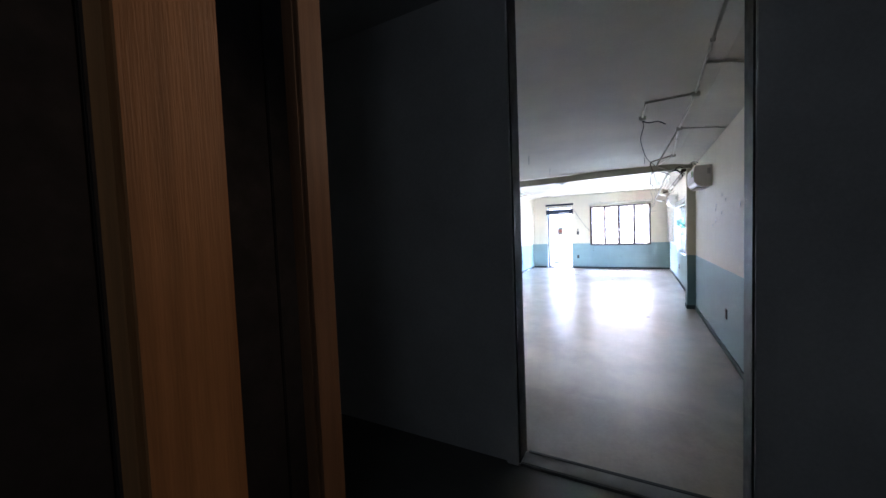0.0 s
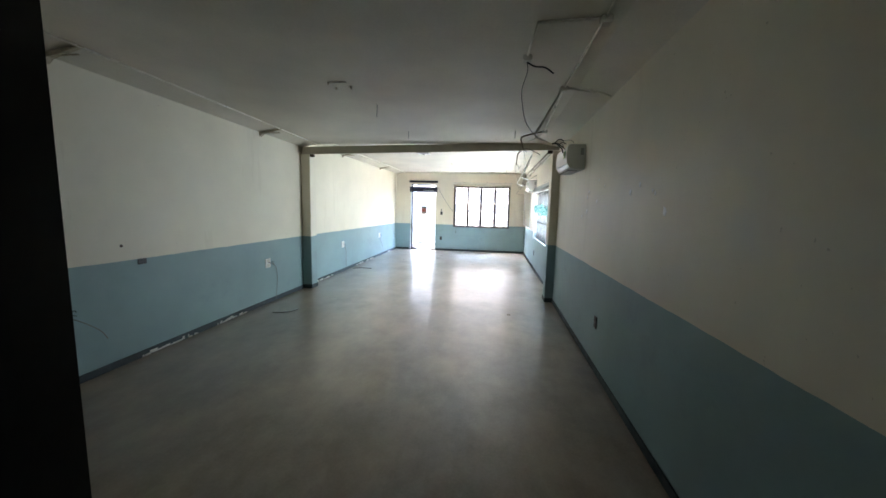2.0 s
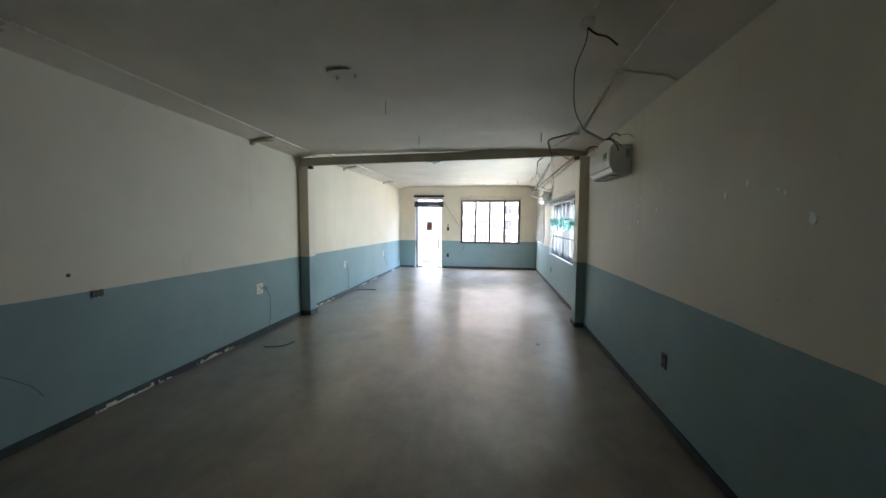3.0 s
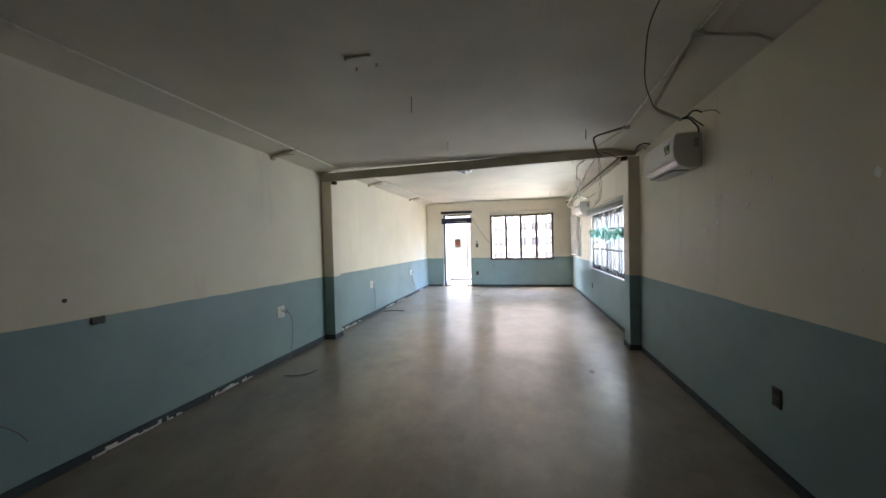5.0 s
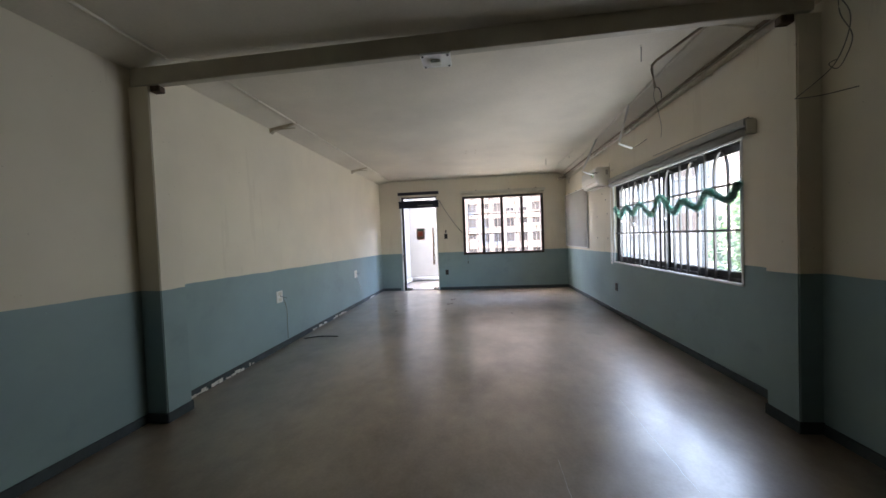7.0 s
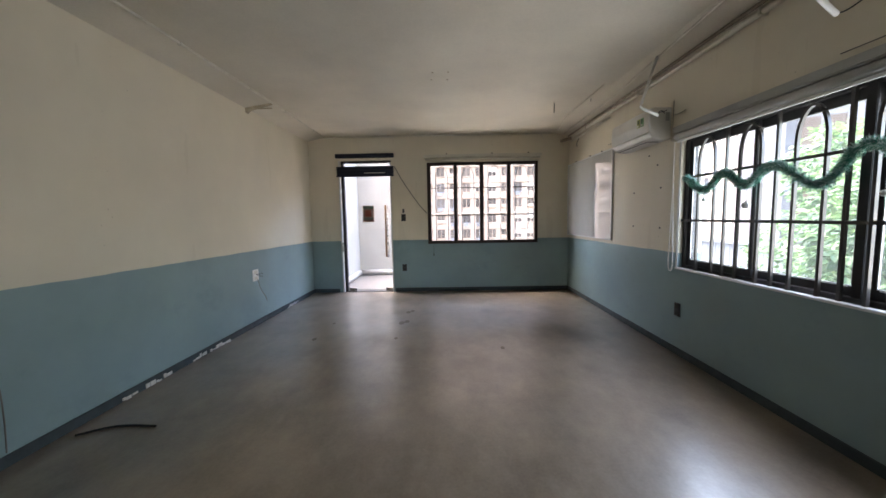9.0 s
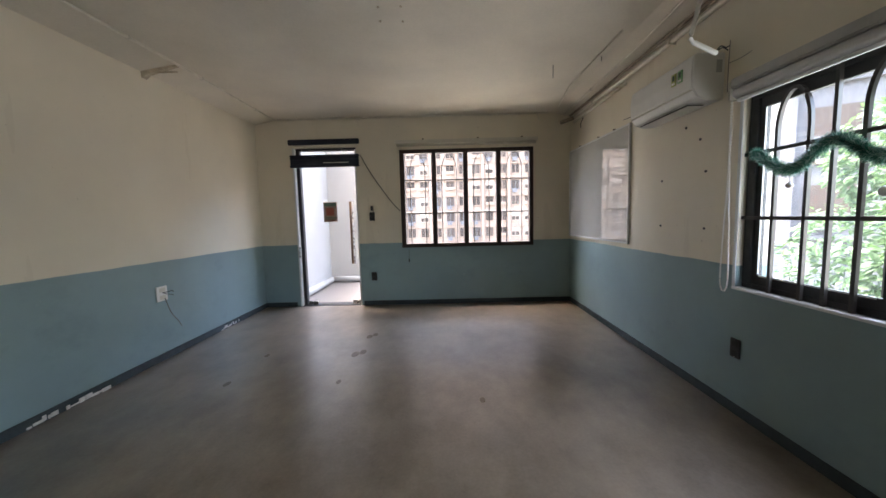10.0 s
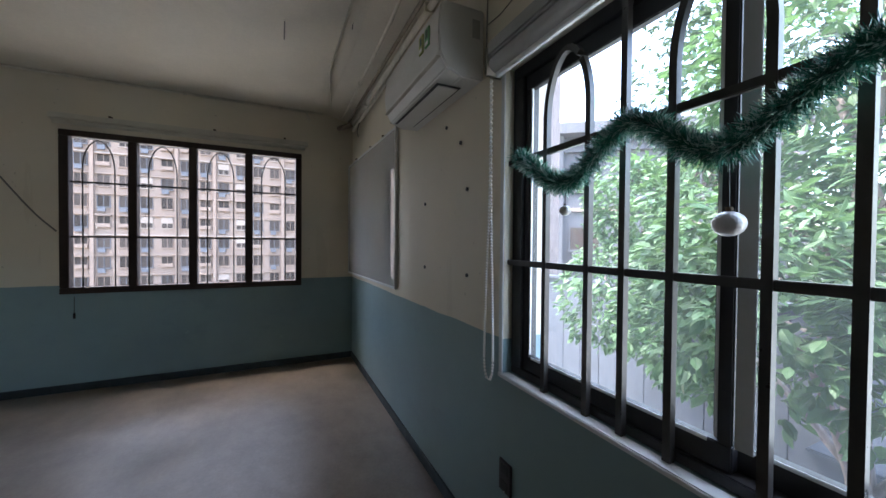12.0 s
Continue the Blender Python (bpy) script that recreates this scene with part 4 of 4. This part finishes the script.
# near stretch
r = 0.009
run("conduit", [nc(0.60, 2.0, r), nc(0.62, 3.09, r), nc(0.64, 3.70, r), nc(0.62, 4.81, r), nc(0.68, 6.42, r)], r, CONDUIT, "painted conduit across the ceiling", clips=3)
run("conduit", [nc(0.62, 3.06, r), nc(0.76, 3.11, r), nc(0.93, 3.17, r)], r, CONDUIT, "branch of conduit to the wall")
run("conduit", [nc(0.64, 3.70, r), nc(0.27, 3.72, r), nc(0.25, 4.15, r)], r, CONDUIT, "branch of conduit to a junction box")
run("conduit", [nc(0.62, 4.81, r), nc(0.94, 4.85, r), nc(1.04, 4.90, r)], r, CONDUIT, "branch of conduit to the wall")
run("conduit", [nc(0.61, 4.81, r), (0.565, 4.80, 2.47), (0.405, 4.785, 2.185), (0.392, 4.783, 2.158), (0.415, 4.79, 2.138), (0.545, 4.825, 2.082)], 0.010, CONDUIT, "loose bent conduit hanging from the ceiling with an open end")
run("conduit", [nc(0.70, 6.43, 0.006), nc(0.54, 7.18, 0.006)], 0.006, CONDUIT, "thin branch of conduit to the beam")
run("conduit", [nc(0.68, 6.42, r), (0.42, 6.45, 2.465), (0.385, 6.455, 2.445), (0.382, 6.46, 2.42), (0.425, 6.50, 2.30)], 0.010, BROWNPIPE, "loose bent conduit hanging from the ceiling with an open end")
for x, y in ((0.64, 3.70), (0.62, 4.81), (0.25, 4.17), (0.68, 6.42)):
    jb = thing("junction_box", "small painted junction box on the ceiling", "junction box", "junction boxes", (x, y, near_ceiling(y)))
    part("box", B(-0.032, 0.032, -0.032, 0.032, -0.040, -0.001, bevel=0.006), CONDUIT, jb)
    part("cover", B(-0.027, 0.027, -0.027, 0.027, -0.043, -0.0405, bevel=0.001), OFFWHITE, jb)

wire([(0.925, 3.165, 2.555), (0.885, 3.05, 2.562), (0.93, 3.016, 2.56), (0.997, 3.02, 2.545), (1.030, 3.03, 2.50), (1.043, 3.04, 2.463)], 0.007)
wire([(0.925, 3.165, 2.555), (0.89, 3.06, 2.545), (0.96, 3.03, 2.548), (1.02, 3.05, 2.49)], 0.005)
wire([(0.885, 3.04, 2.56), (0.93, 2.93, 2.56), (0.98, 2.92, 2.555), (1.033, 2.927, 2.54)], 0.004, GREYCABLE)
wire([nc(0.25, 4.17, 0.045), (0.31, 4.22, 2.53), (0.39, 4.30, 2.55), (0.46, 4.34, 2.52)], 0.006)
wire([nc(0.25, 4.17, 0.045), (0.261, 4.25, 2.505), (0.234, 4.36, 2.414), (0.252, 4.48, 2.329), (0.294, 4.62, 2.235), (0.388, 4.783, 2.155)], 0.0030, CABLE, "thin black cable drooping to the bent conduit")
wire([(0.535, 4.823, 2.085), (0.575, 4.83, 2.10), (0.60, 4.825, 2.125), (0.625, 4.82, 2.128), (0.648, 4.816, 2.112)], 0.0045, CABLE, "black cut wires splaying from the bent conduit")
wire([(0.535, 4.823, 2.085), (0.59, 4.84, 2.092), (0.635, 4.86, 2.06), (0.650, 4.865, 2.04), (0.655, 4.87, 2.015)], 0.0045, CABLE, "black cut wires splaying from the bent conduit")
wire([(0.535, 4.823, 2.085), (0.59, 4.83, 2.098), (0.635, 4.85, 2.075), (0.672, 4.85, 2.045)], 0.0035, CABLE, "black cut wires splaying from the bent conduit")
wire([(0.64, 4.817, 2.115), (0.68, 4.81, 2.12), (0.715, 4.81, 2.115), (0.735, 4.81, 2.095)], 0.002, GREYCABLE, "thin grey wire splaying from the bent conduit")
wire([(0.425, 6.50, 2.305), (0.47, 6.55, 2.315), (0.53, 6.58, 2.305), (0.62, 6.60, 2.265), (0.66, 6.60, 2.24)], 0.004, CABLE, "black cut wires splaying from the bent conduit")
wire([(0.425, 6.50, 2.305), (0.45, 6.52, 2.285), (0.47, 6.53, 2.265)], 0.003, CABLE, "black cut wires splaying from the bent conduit")
wire([(0.98, 7.10, 2.43), (0.99, 7.02, 2.47), (1.02, 6.93, 2.46), (1.04, 6.86, 2.43)], 0.006)
wire([(0.97, 7.12, 2.42), (0.96, 7.04, 2.455), (1.0, 6.98, 2.45), (1.03, 6.95, 2.40)], 0.004, GREYCABLE)
wire([(0.425, 6.50, 2.305), (0.455, 6.53, 2.20), (0.470, 6.54, 2.08), (0.440, 6.50, 1.97), (0.456, 6.474, 1.876), (0.425, 6.47, 1.79), (0.400, 6.47, 1.763), (0.385, 6.48, 1.785), (0.410, 6.48, 1.80)], 0.0018, GREYCABLE, "thin dark wires twisted together under the bent conduit")
wire([(0.425, 6.50, 2.305), (0.440, 6.52, 2.20), (0.448, 6.53, 2.08), (0.462, 6.49, 1.97), (0.440, 6.474, 1.876), (0.420, 6.50, 1.79), (0.390, 6.55, 1.74), (0.366, 6.596, 1.707)], 0.0018, GREYCABLE, "thin dark wires twisted together under the bent conduit")
wire([(0.366, 6.596, 1.707), (0.405, 6.53, 1.693), (0.459, 6.455, 1.691)], 0.0018, GREYCABLE, "thin dark wires twisted together under the bent conduit")
wire([(1.07, 7.85, 2.0), (1.08, 8.6, 2.035), (1.08, 9.3, 2.045)], 0.003, GREYCABLE, "thin cable along the top of the blind")
wire([(1.085, 10.66, 2.25), (1.088, 10.67, 2.08), (1.085, 10.665, 1.95)], 0.0022, GREYCABLE, "thin grey cable down beside the air conditioner")
wire([(1.085, 10.665, 2.12), (1.088, 10.58, 2.115), (1.085, 10.50, 2.12)], 0.0018, GREYCABLE, "thin grey cable beside the air conditioner")
wire([(1.07, 11.62, 2.20), (1.05, 11.68, 2.16), (1.06, 11.74, 2.10)], 0.005)
wire([(1.085, 11.60, 2.10), (1.085, 11.80, 2.11), (1.085, 11.95, 2.12)], 0.003)
wire([(1.06, 12.9, 2.40), (1.05, 12.95, 2.34), (1.07, 13.0, 2.30)], 0.004)
wire([(-1.80, 13.41, 2.11), (-1.70, 13.412, 1.92), (-1.56, 13.412, 1.70), (-1.40, 13.412, 1.47), (-1.275, 13.412, 1.33)], 0.006, GREYCABLE, "grey cable sagging from the blind to the window")

# steel hangers, old bracket and exposed stubs under the ceiling
for x, y, l in ((-1.20, 5.21, 0.13), (-1.15, 6.42, 0.11), (0.30, 6.43, 0.10), (0.38, 7.93, 0.12), (0.38, 11.85, 0.12), (0.76, 11.7, 0.04)):
    z = near_ceiling(y) if y < BEAM_Y else CEIL + 0.02
    h = thing("ceiling_hanger", "thin rusty hanger rod cut off under the ceiling", "hanger", "ceiling hangers", (x, y, z))
    part("rod", tube(bmesh.new(), [(0, 0, -l), (0.003, 0.002, -0.002)], 0.0035, 6), GREYCABLE, h)
    part("anchor", tube(bmesh.new(), [(0, 0, -0.008), (0, 0, -0.001)], 0.009, 8), CONDUIT, h)
br = thing("lamp_bracket", "remains of a lamp bracket screwed to the ceiling", "bracket", at=(-1.35, 4.62, near_ceiling(4.62)))
part("strip", B(-0.085, 0.085, -0.055, -0.035, -0.012, -0.002, bevel=0.002), OFFWHITE, br)
for dx_, dy_ in ((-0.08, -0.05), (0.08, 0.07), (-0.07, 0.09)):
    part("bolt", tube(bmesh.new(), [(dx_, dy_, -0.022), (dx_, dy_, -0.001)], 0.008, 6), PURLIN, br)
clip = thing("beam_lamp_holder", "white plastic lamp base plate with dark screws under the beam", "lamp holder", at=(-1.115, BEAM_Y + 0.028, 2.372))
part("plate", B(-0.095, 0.095, -0.045, 0.130, -0.020, -0.006, bevel=0.003), CHAINWHITE, clip)
part("terminal", B(-0.030, 0.030, 0.020, 0.080, -0.036, -0.0205, bevel=0.004), WHITE, clip)
for sx in (-0.078, 0.078):
    for sy in (-0.028, 0.110):
        part("screw", tube(bmesh.new(), [(sx, sy, -0.026), (sx, sy, -0.0205)], 0.007, 6), DARKPLASTIC, clip)
for y in (3.77, 6.23, 9.0, 11.62):
    z = (near_ceiling(y) if y < BEAM_Y else CEIL + 0.02)
    st = thing("purlin_stub", "rough plastered purlin end at the ceiling edge", "purlin", "purlin ends", (LX, y, z))
    bm = bmesh.new()
    v = [bm.verts.new(p) for p in ((0.0, -0.035, -0.055), (0.33, -0.025, -0.004), (0.33, 0.025, -0.004), (0.0, 0.035, -0.055), (0.0, -0.03, -0.115), (0.05, -0.022, -0.075), (0.30, -0.016, -0.022), (0.30, 0.016, -0.022), (0.05, 0.022, -0.075), (0.0, 0.03, -0.115))]
    for f in ((0, 1, 2, 3), (4, 5, 8, 9), (5, 6, 7, 8), (1, 6, 7, 2), (0, 4, 5, 6, 1), (3, 2, 7, 8, 9), (0, 3, 9, 4)):
        bm.faces.new([v[k] for k in f])
    bmesh.ops.bevel(bm, geom=bm.edges[:], offset=0.004, segments=1, affect="EDGES")
    part("stub", bm, PURLIN, st)
    part("strap", B(0.10, 0.30, -0.008, 0.008, -0.068, -0.058, bevel=0.002), PURLIN, st, "short tie strap")

# ---------------------------------------------------------------- balcony behind the glass door
structure("balcony_floor", B(-3.2, -1.4, FY + 0.2, 15.6, -0.15, -0.012), TERRAZZO, "pale balcony floor", "floor")
structure("balcony_wall_side", B(-3.2, -2.93, FY + 0.2, 15.6, -0.012, 3.0), BALCONY, "white balcony side wall", "wall")
structure("balcony_wall_end", B(-2.93, -2.03, 15.4, 15.6, -0.012, 3.0), BALCONY, "white balcony end wall", "wall")
tagged(new("balcony_ledge", finish("balcony_ledge", tube(tube(bmesh.new(), [(-2.92, FY + 0.21, 0.05), (-2.92, 15.39, 0.05)], 0.06, 12), [(-2.92, 15.39, 0.05), (-2.03, 15.39, 0.05)], 0.06, 12), BALCONY, True)), "white rounded kerb at the foot of the balcony walls", "kerb", kind="structure")

# ---------------------------------------------------------------- outside
G0 = -7.0
structure("ground", B(-400, 400, -400, 500, G0 - 1, G0), GROUND, "earth and paving far below", "ground")
structure("building_body", B(LX - 0.2, RX + 0.2, DY0 - 3.8, FY + 0.2, G0, -0.2), FACADE_W, "storeys below the room", "wall")

# added mass out of view, keeps sky light off the far facade and balcony
structure("sky_block", B(-32, RX + 0.2, -26, FY + 0.2, 3.1, 5.2), FACADE_W, "unseen mass added above the room to block sky light", "wall")

def apartment_block(name, x0, x1, y, z1, label, storey, bay, win_w, win_h, wall_mat):
    """A long slab with its window side towards -y; every window a recessed frame with a pane."""
    b = thing(name, label, "building", "", (x0, y, G0))
    w = x1 - x0
    part("wall", B(0, w, 0.5, 12, 0, z1 - G0), wall_mat, b)
    part("roof", B(-0.4, w + 0.4, -0.5, 12.4, z1 - G0, z1 - G0 + 0.6), FACADE_W, b)
    frame_bm = bmesh.new()
    box(frame_bm, -win_w / 2 - 0.12, win_w / 2 + 0.12, 0.30, 0.52, -0.14, 0.0)
    box(frame_bm, -win_w / 2 - 0.06, -win_w / 2, 0.38, 0.50, 0.0, win_h)
    box(frame_bm, win_w / 2, win_w / 2 + 0.06, 0.38, 0.50, 0.0, win_h)
    box(frame_bm, -0.04, 0.04, 0.40, 0.50, 0.0, win_h)
    kinds = [finish("window", frame_bm.copy(), wall_mat)]
    ac = frame_bm.copy()
    box(ac, -win_w / 2 + 0.1, win_w / 2 - 0.45, 0.02, 0.30, -0.75, -0.18)
    kinds.append(finish("window", ac, FACADE_W))
    awning = frame_bm.copy()
    box(awning, -win_w / 2 - 0.2, win_w / 2 + 0.2, -0.05, 0.42, win_h, win_h + 0.12)
    box(awning, -win_w / 2 - 0.1, win_w / 2 + 0.1, 0.05, 0.12, 0.0, 0.55)
    kinds.append(finish("window", awning, wall_mat))
    half = frame_bm
    box(half, -win_w / 2, win_w / 2, 0.36, 0.43, win_h * 0.45, win_h)
    kinds.append(finish("window", half, FACADE_P))
    pick = random.Random(71)
    pane_me = finish("pane", B(-win_w / 2, win_w / 2, 0.44, 0.49, 0.0, win_h), PANE_FAR)
    high = bmesh.new()
    floors, bays = int((z1 - G0 - 0.4) / storey), int(w / bay)
    for f in range(floors):
        part("string_course", B(0, w, 0.25, 0.5, storey * (f + 1) - 0.30, storey * (f + 1) - 0.1), FACADE_P if f % 4 == 2 else wall_mat, b)
        for k in range(bays):
            if f > 8:
                box(high, (k + 0.5) * bay - win_w / 2, (k + 0.5) * bay + win_w / 2, 0.44, 0.495, storey * f + 0.95, storey * f + 0.95 + win_h)
                continue
            wi = new("window", kinds[pick.choice((0, 0, 0, 1, 1, 2, 2, 3))])
            wi.parent = b
            wi.location = ((k + 0.5) * bay, 0, storey * f + 0.95)
            pa = new("pane", pane_me)
            pa.parent = wi
    if high.verts:
        tagged(part("upper_window_rows", high, PANE_FAR, b), kind="stuff")
    else:
        high.free()
    for k in range(0, bays + 1, 2):
        part("pier", B(k * bay - 0.22, k * bay + 0.22, 0.05, 0.5, 0, z1 - G0), wall_mat, b)
    return b

apartment_block("apartment_building", -40, 30, 80, 56, "long pinkish apartment block with a grid of windows", 3.1, 2.6, 1.45, 1.7, FACADE)
nb = apartment_block("neighbour_building", 0, 24, 0, 7.6, "pale grey neighbouring house with banded storeys", 3.5, 3.0, 1.6, 1.3, FACADE_W)
nb.matrix_world = pose(6, 33, G0, 0, 0, -38)

terrace = thing("terrace_block", "low neighbouring block with blue-grey clad parapet", "building", at=(6.6, 13.2, G0))
part("body", B(-0.2, 5.5, -2.0, 5.0, 0, 6.2), BRICKISH, terrace)
for k in range(14):
    part("cladding_board", B(-0.24, -0.20, -2.0 + 0.5 * k, -1.51 + 0.5 * k, 5.10, 7.45, bevel=0.004), SLATE, terrace)
    if k < 11:
        part("cladding_board", B(-0.2 + 0.5 * k, 0.29 + 0.5 * k, -2.05, -2.0, 5.10, 7.45, bevel=0.004), SLATE, terrace)
part("coping", B(-0.30, 5.5, -2.12, -1.92, 7.45, 7.52, bevel=0.01), SLATE, terrace)
part("coping", B(-0.32, -0.14, -1.92, 5.0, 7.45, 7.52, bevel=0.01), SLATE, terrace)

shed = thing("garden_shed", "dark blue-grey boarded shed under the trees", "shed", at=(5.4, 7.0, G0))
part("body", B(0, 3.0, 0, 4.1, 0, 6.1), SLATE, shed)
part("roof", B(-0.15, 3.15, -0.15, 4.15, 6.1, 6.2, bevel=0.02), SLATE, shed)
for k in range(8):
    part("batten", B(-0.03, 0.0, 0.25 + 0.48 * k, 0.29 + 0.48 * k, 0, 6.1), SLATE, shed)

# trees
def leaf_mesh(bm, m, length, width):
    """A broad leaf, folded along its rib and drooping at the tip."""
    pts = [(0, 0, 0), (0.28, 0.42, 0.03), (0.28, -0.42, 0.03), (0.62, 0.5, 0.02), (0.62, -0.5, 0.02), (1.0, 0, -0.10), (0.3, 0, -0.02), (0.64, 0, -0.04)]
    v = [bm.verts.new(m @ Vector((x * length, y * width, z * length))) for x, y, z in pts]
    for f in ((0, 6, 1), (0, 2, 6), (1, 6, 7, 3), (6, 2, 4, 7), (3, 7, 5), (7, 4, 5)):
        bm.faces.new([v[k] for k in f])

def leaf_pose(rng, p, out, droop=0.35):
    d = Vector((out.x + rng.gauss(0, 0.6), out.y + rng.gauss(0, 0.6), out.z * 0.4 + rng.gauss(0, 0.35) - droop)).normalized()
    up = Vector((rng.gauss(0, 0.35), rng.gauss(0, 0.35), 1))
    side = up.cross(d).normalized()
    up = d.cross(side)
    return Matrix.Translation(p) @ Matrix((d, side, up)).transposed().to_4x4()

def tree(name, label, foot, top, blobs, per, length, width, leaf_mat, seed, singles=0, trunk_r=0.14):
    rng = random.Random(seed)
    t = thing(name, label, "tree", "trees", foot)
    foot = Vector(foot)
    bm = bmesh.new()
    def limb(pts, r0, r1):
        pts = smooth_line(pts, 4)
        rings = []
        for n, p in enumerate(pts):
            r = r0 + (r1 - r0) * n / (len(pts) - 1)
            rings.append([bm.verts.new(p - foot + Vector((r * math.cos(a) * (1 + 0.12 * math.sin(3 * a + n)), r * math.sin(a), 0))) for a in (2 * math.pi * k / 9 for k in range(9))])
        for a, b in zip(rings, rings[1:]):
            for k in range(9):
                bm.faces.new((a[k], a[(k + 1) % 9], b[(k + 1) % 9], b[k]))
    top = Vector(top)
    limb([foot, foot.lerp(top, 0.4) + Vector((0.15, -0.1, 0)), foot.lerp(top, 0.75) + Vector((-0.1, 0.1, 0)), top], trunk_r, trunk_r * 0.25)
    for c, _ in blobs:
        a = foot.lerp(top, rng.uniform(0.55, 0.9))
        limb([a, a.lerp(Vector(c), 0.5) + Vector((0, 0, 0.25)), Vector(c)], trunk_r * 0.35, 0.012)
    part("trunk", bm, BARK, t, "", True)
    crown, single = bmesh.new(), bmesh.new()
    leaf_mesh(single, Matrix(), length, width)
    one = finish("leaf", single, leaf_mat)
    made = 0
    for c, rad in blobs:
        c = Vector(c)
        for k in range(per):
            out = Vector((rng.gauss(0, 1), rng.gauss(0, 1), rng.gauss(0, 1))).normalized()
            p = c + Vector((out.x * rad[0], out.y * rad[1], out.z * rad[2])) * (0.35 + 0.65 * rng.random() ** 0.45)
            # leaves grow in whorls of several from one twig end
            for j in range(5):
                m = leaf_pose(rng, p + Vector((rng.gauss(0, 0.03), rng.gauss(0, 0.03), rng.gauss(0, 0.03))), out)
                s = rng.uniform(0.7, 1.15)
                if made < singles and p.x < 3.6:
                    lf = new("leaf", one)
                    lf.parent = t
                    lf.matrix_local = Matrix.Translation(-foot) @ m @ Matrix.Scale(s, 4)
                    made += 1
                else:
                    leaf_mesh(crown, Matrix.Translation(-foot) @ m, length * s, width * s)
    me = bpy.data.meshes.new("crown")
    crown.to_mesh(me)
    crown.free()
    me.materials.append(leaf_mat)
    ob = new("crown", me)
    ob.parent = t
    tagged(ob, kind="stuff")
    return t

tree("broadleaf_tree", "broad-leaved tree close outside the wide window", (4.4, 10.6, G0), (4.3, 10.4, 3.2),
     [((3.3, 10.7, 0.9), (0.8, 0.9, 0.75)), ((3.4, 9.7, 0.8), (0.8, 0.9, 0.8)), ((4.2, 11.3, 1.4), (0.9, 1.0, 0.9)), ((4.4, 9.9, 2.0), (1.0, 1.2, 0.9)), ((4.0, 8.8, 1.4), (0.9, 0.9, 0.9)), ((4.6, 11.0, 2.9), (1.0, 1.1, 0.8)), ((4.8, 9.2, 3.1), (1.0, 1.0, 0.8)), ((5.0, 13.2, 0.5), (0.9, 0.85, 0.9)), ((5.3, 13.1, 1.9), (0.8, 0.8, 0.7)), ((4.6, 12.0, 0.4), (0.8, 0.7, 0.8))],
     420, 0.128, 0.056, LEAF, 21, 290)
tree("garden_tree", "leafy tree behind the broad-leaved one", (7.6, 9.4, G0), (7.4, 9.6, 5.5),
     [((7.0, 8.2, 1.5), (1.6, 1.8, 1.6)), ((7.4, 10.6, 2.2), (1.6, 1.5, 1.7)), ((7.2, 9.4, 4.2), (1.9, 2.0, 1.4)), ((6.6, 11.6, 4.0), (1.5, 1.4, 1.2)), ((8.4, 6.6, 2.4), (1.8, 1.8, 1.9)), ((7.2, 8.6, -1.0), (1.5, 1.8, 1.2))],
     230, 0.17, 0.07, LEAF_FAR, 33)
tower = thing("stair_tower", "narrow pinkish-grey rendered tower with stained face", "building", at=(10.4, 21.6, G0))
part("shaft", B(-0.7, 0.7, -0.7, 0.7, 0, 16.5, bevel=0.05), BARK, tower)
part("cap", B(-0.8, 0.8, -0.8, 0.8, 16.5, 16.8, bevel=0.03), FACADE_W, tower)
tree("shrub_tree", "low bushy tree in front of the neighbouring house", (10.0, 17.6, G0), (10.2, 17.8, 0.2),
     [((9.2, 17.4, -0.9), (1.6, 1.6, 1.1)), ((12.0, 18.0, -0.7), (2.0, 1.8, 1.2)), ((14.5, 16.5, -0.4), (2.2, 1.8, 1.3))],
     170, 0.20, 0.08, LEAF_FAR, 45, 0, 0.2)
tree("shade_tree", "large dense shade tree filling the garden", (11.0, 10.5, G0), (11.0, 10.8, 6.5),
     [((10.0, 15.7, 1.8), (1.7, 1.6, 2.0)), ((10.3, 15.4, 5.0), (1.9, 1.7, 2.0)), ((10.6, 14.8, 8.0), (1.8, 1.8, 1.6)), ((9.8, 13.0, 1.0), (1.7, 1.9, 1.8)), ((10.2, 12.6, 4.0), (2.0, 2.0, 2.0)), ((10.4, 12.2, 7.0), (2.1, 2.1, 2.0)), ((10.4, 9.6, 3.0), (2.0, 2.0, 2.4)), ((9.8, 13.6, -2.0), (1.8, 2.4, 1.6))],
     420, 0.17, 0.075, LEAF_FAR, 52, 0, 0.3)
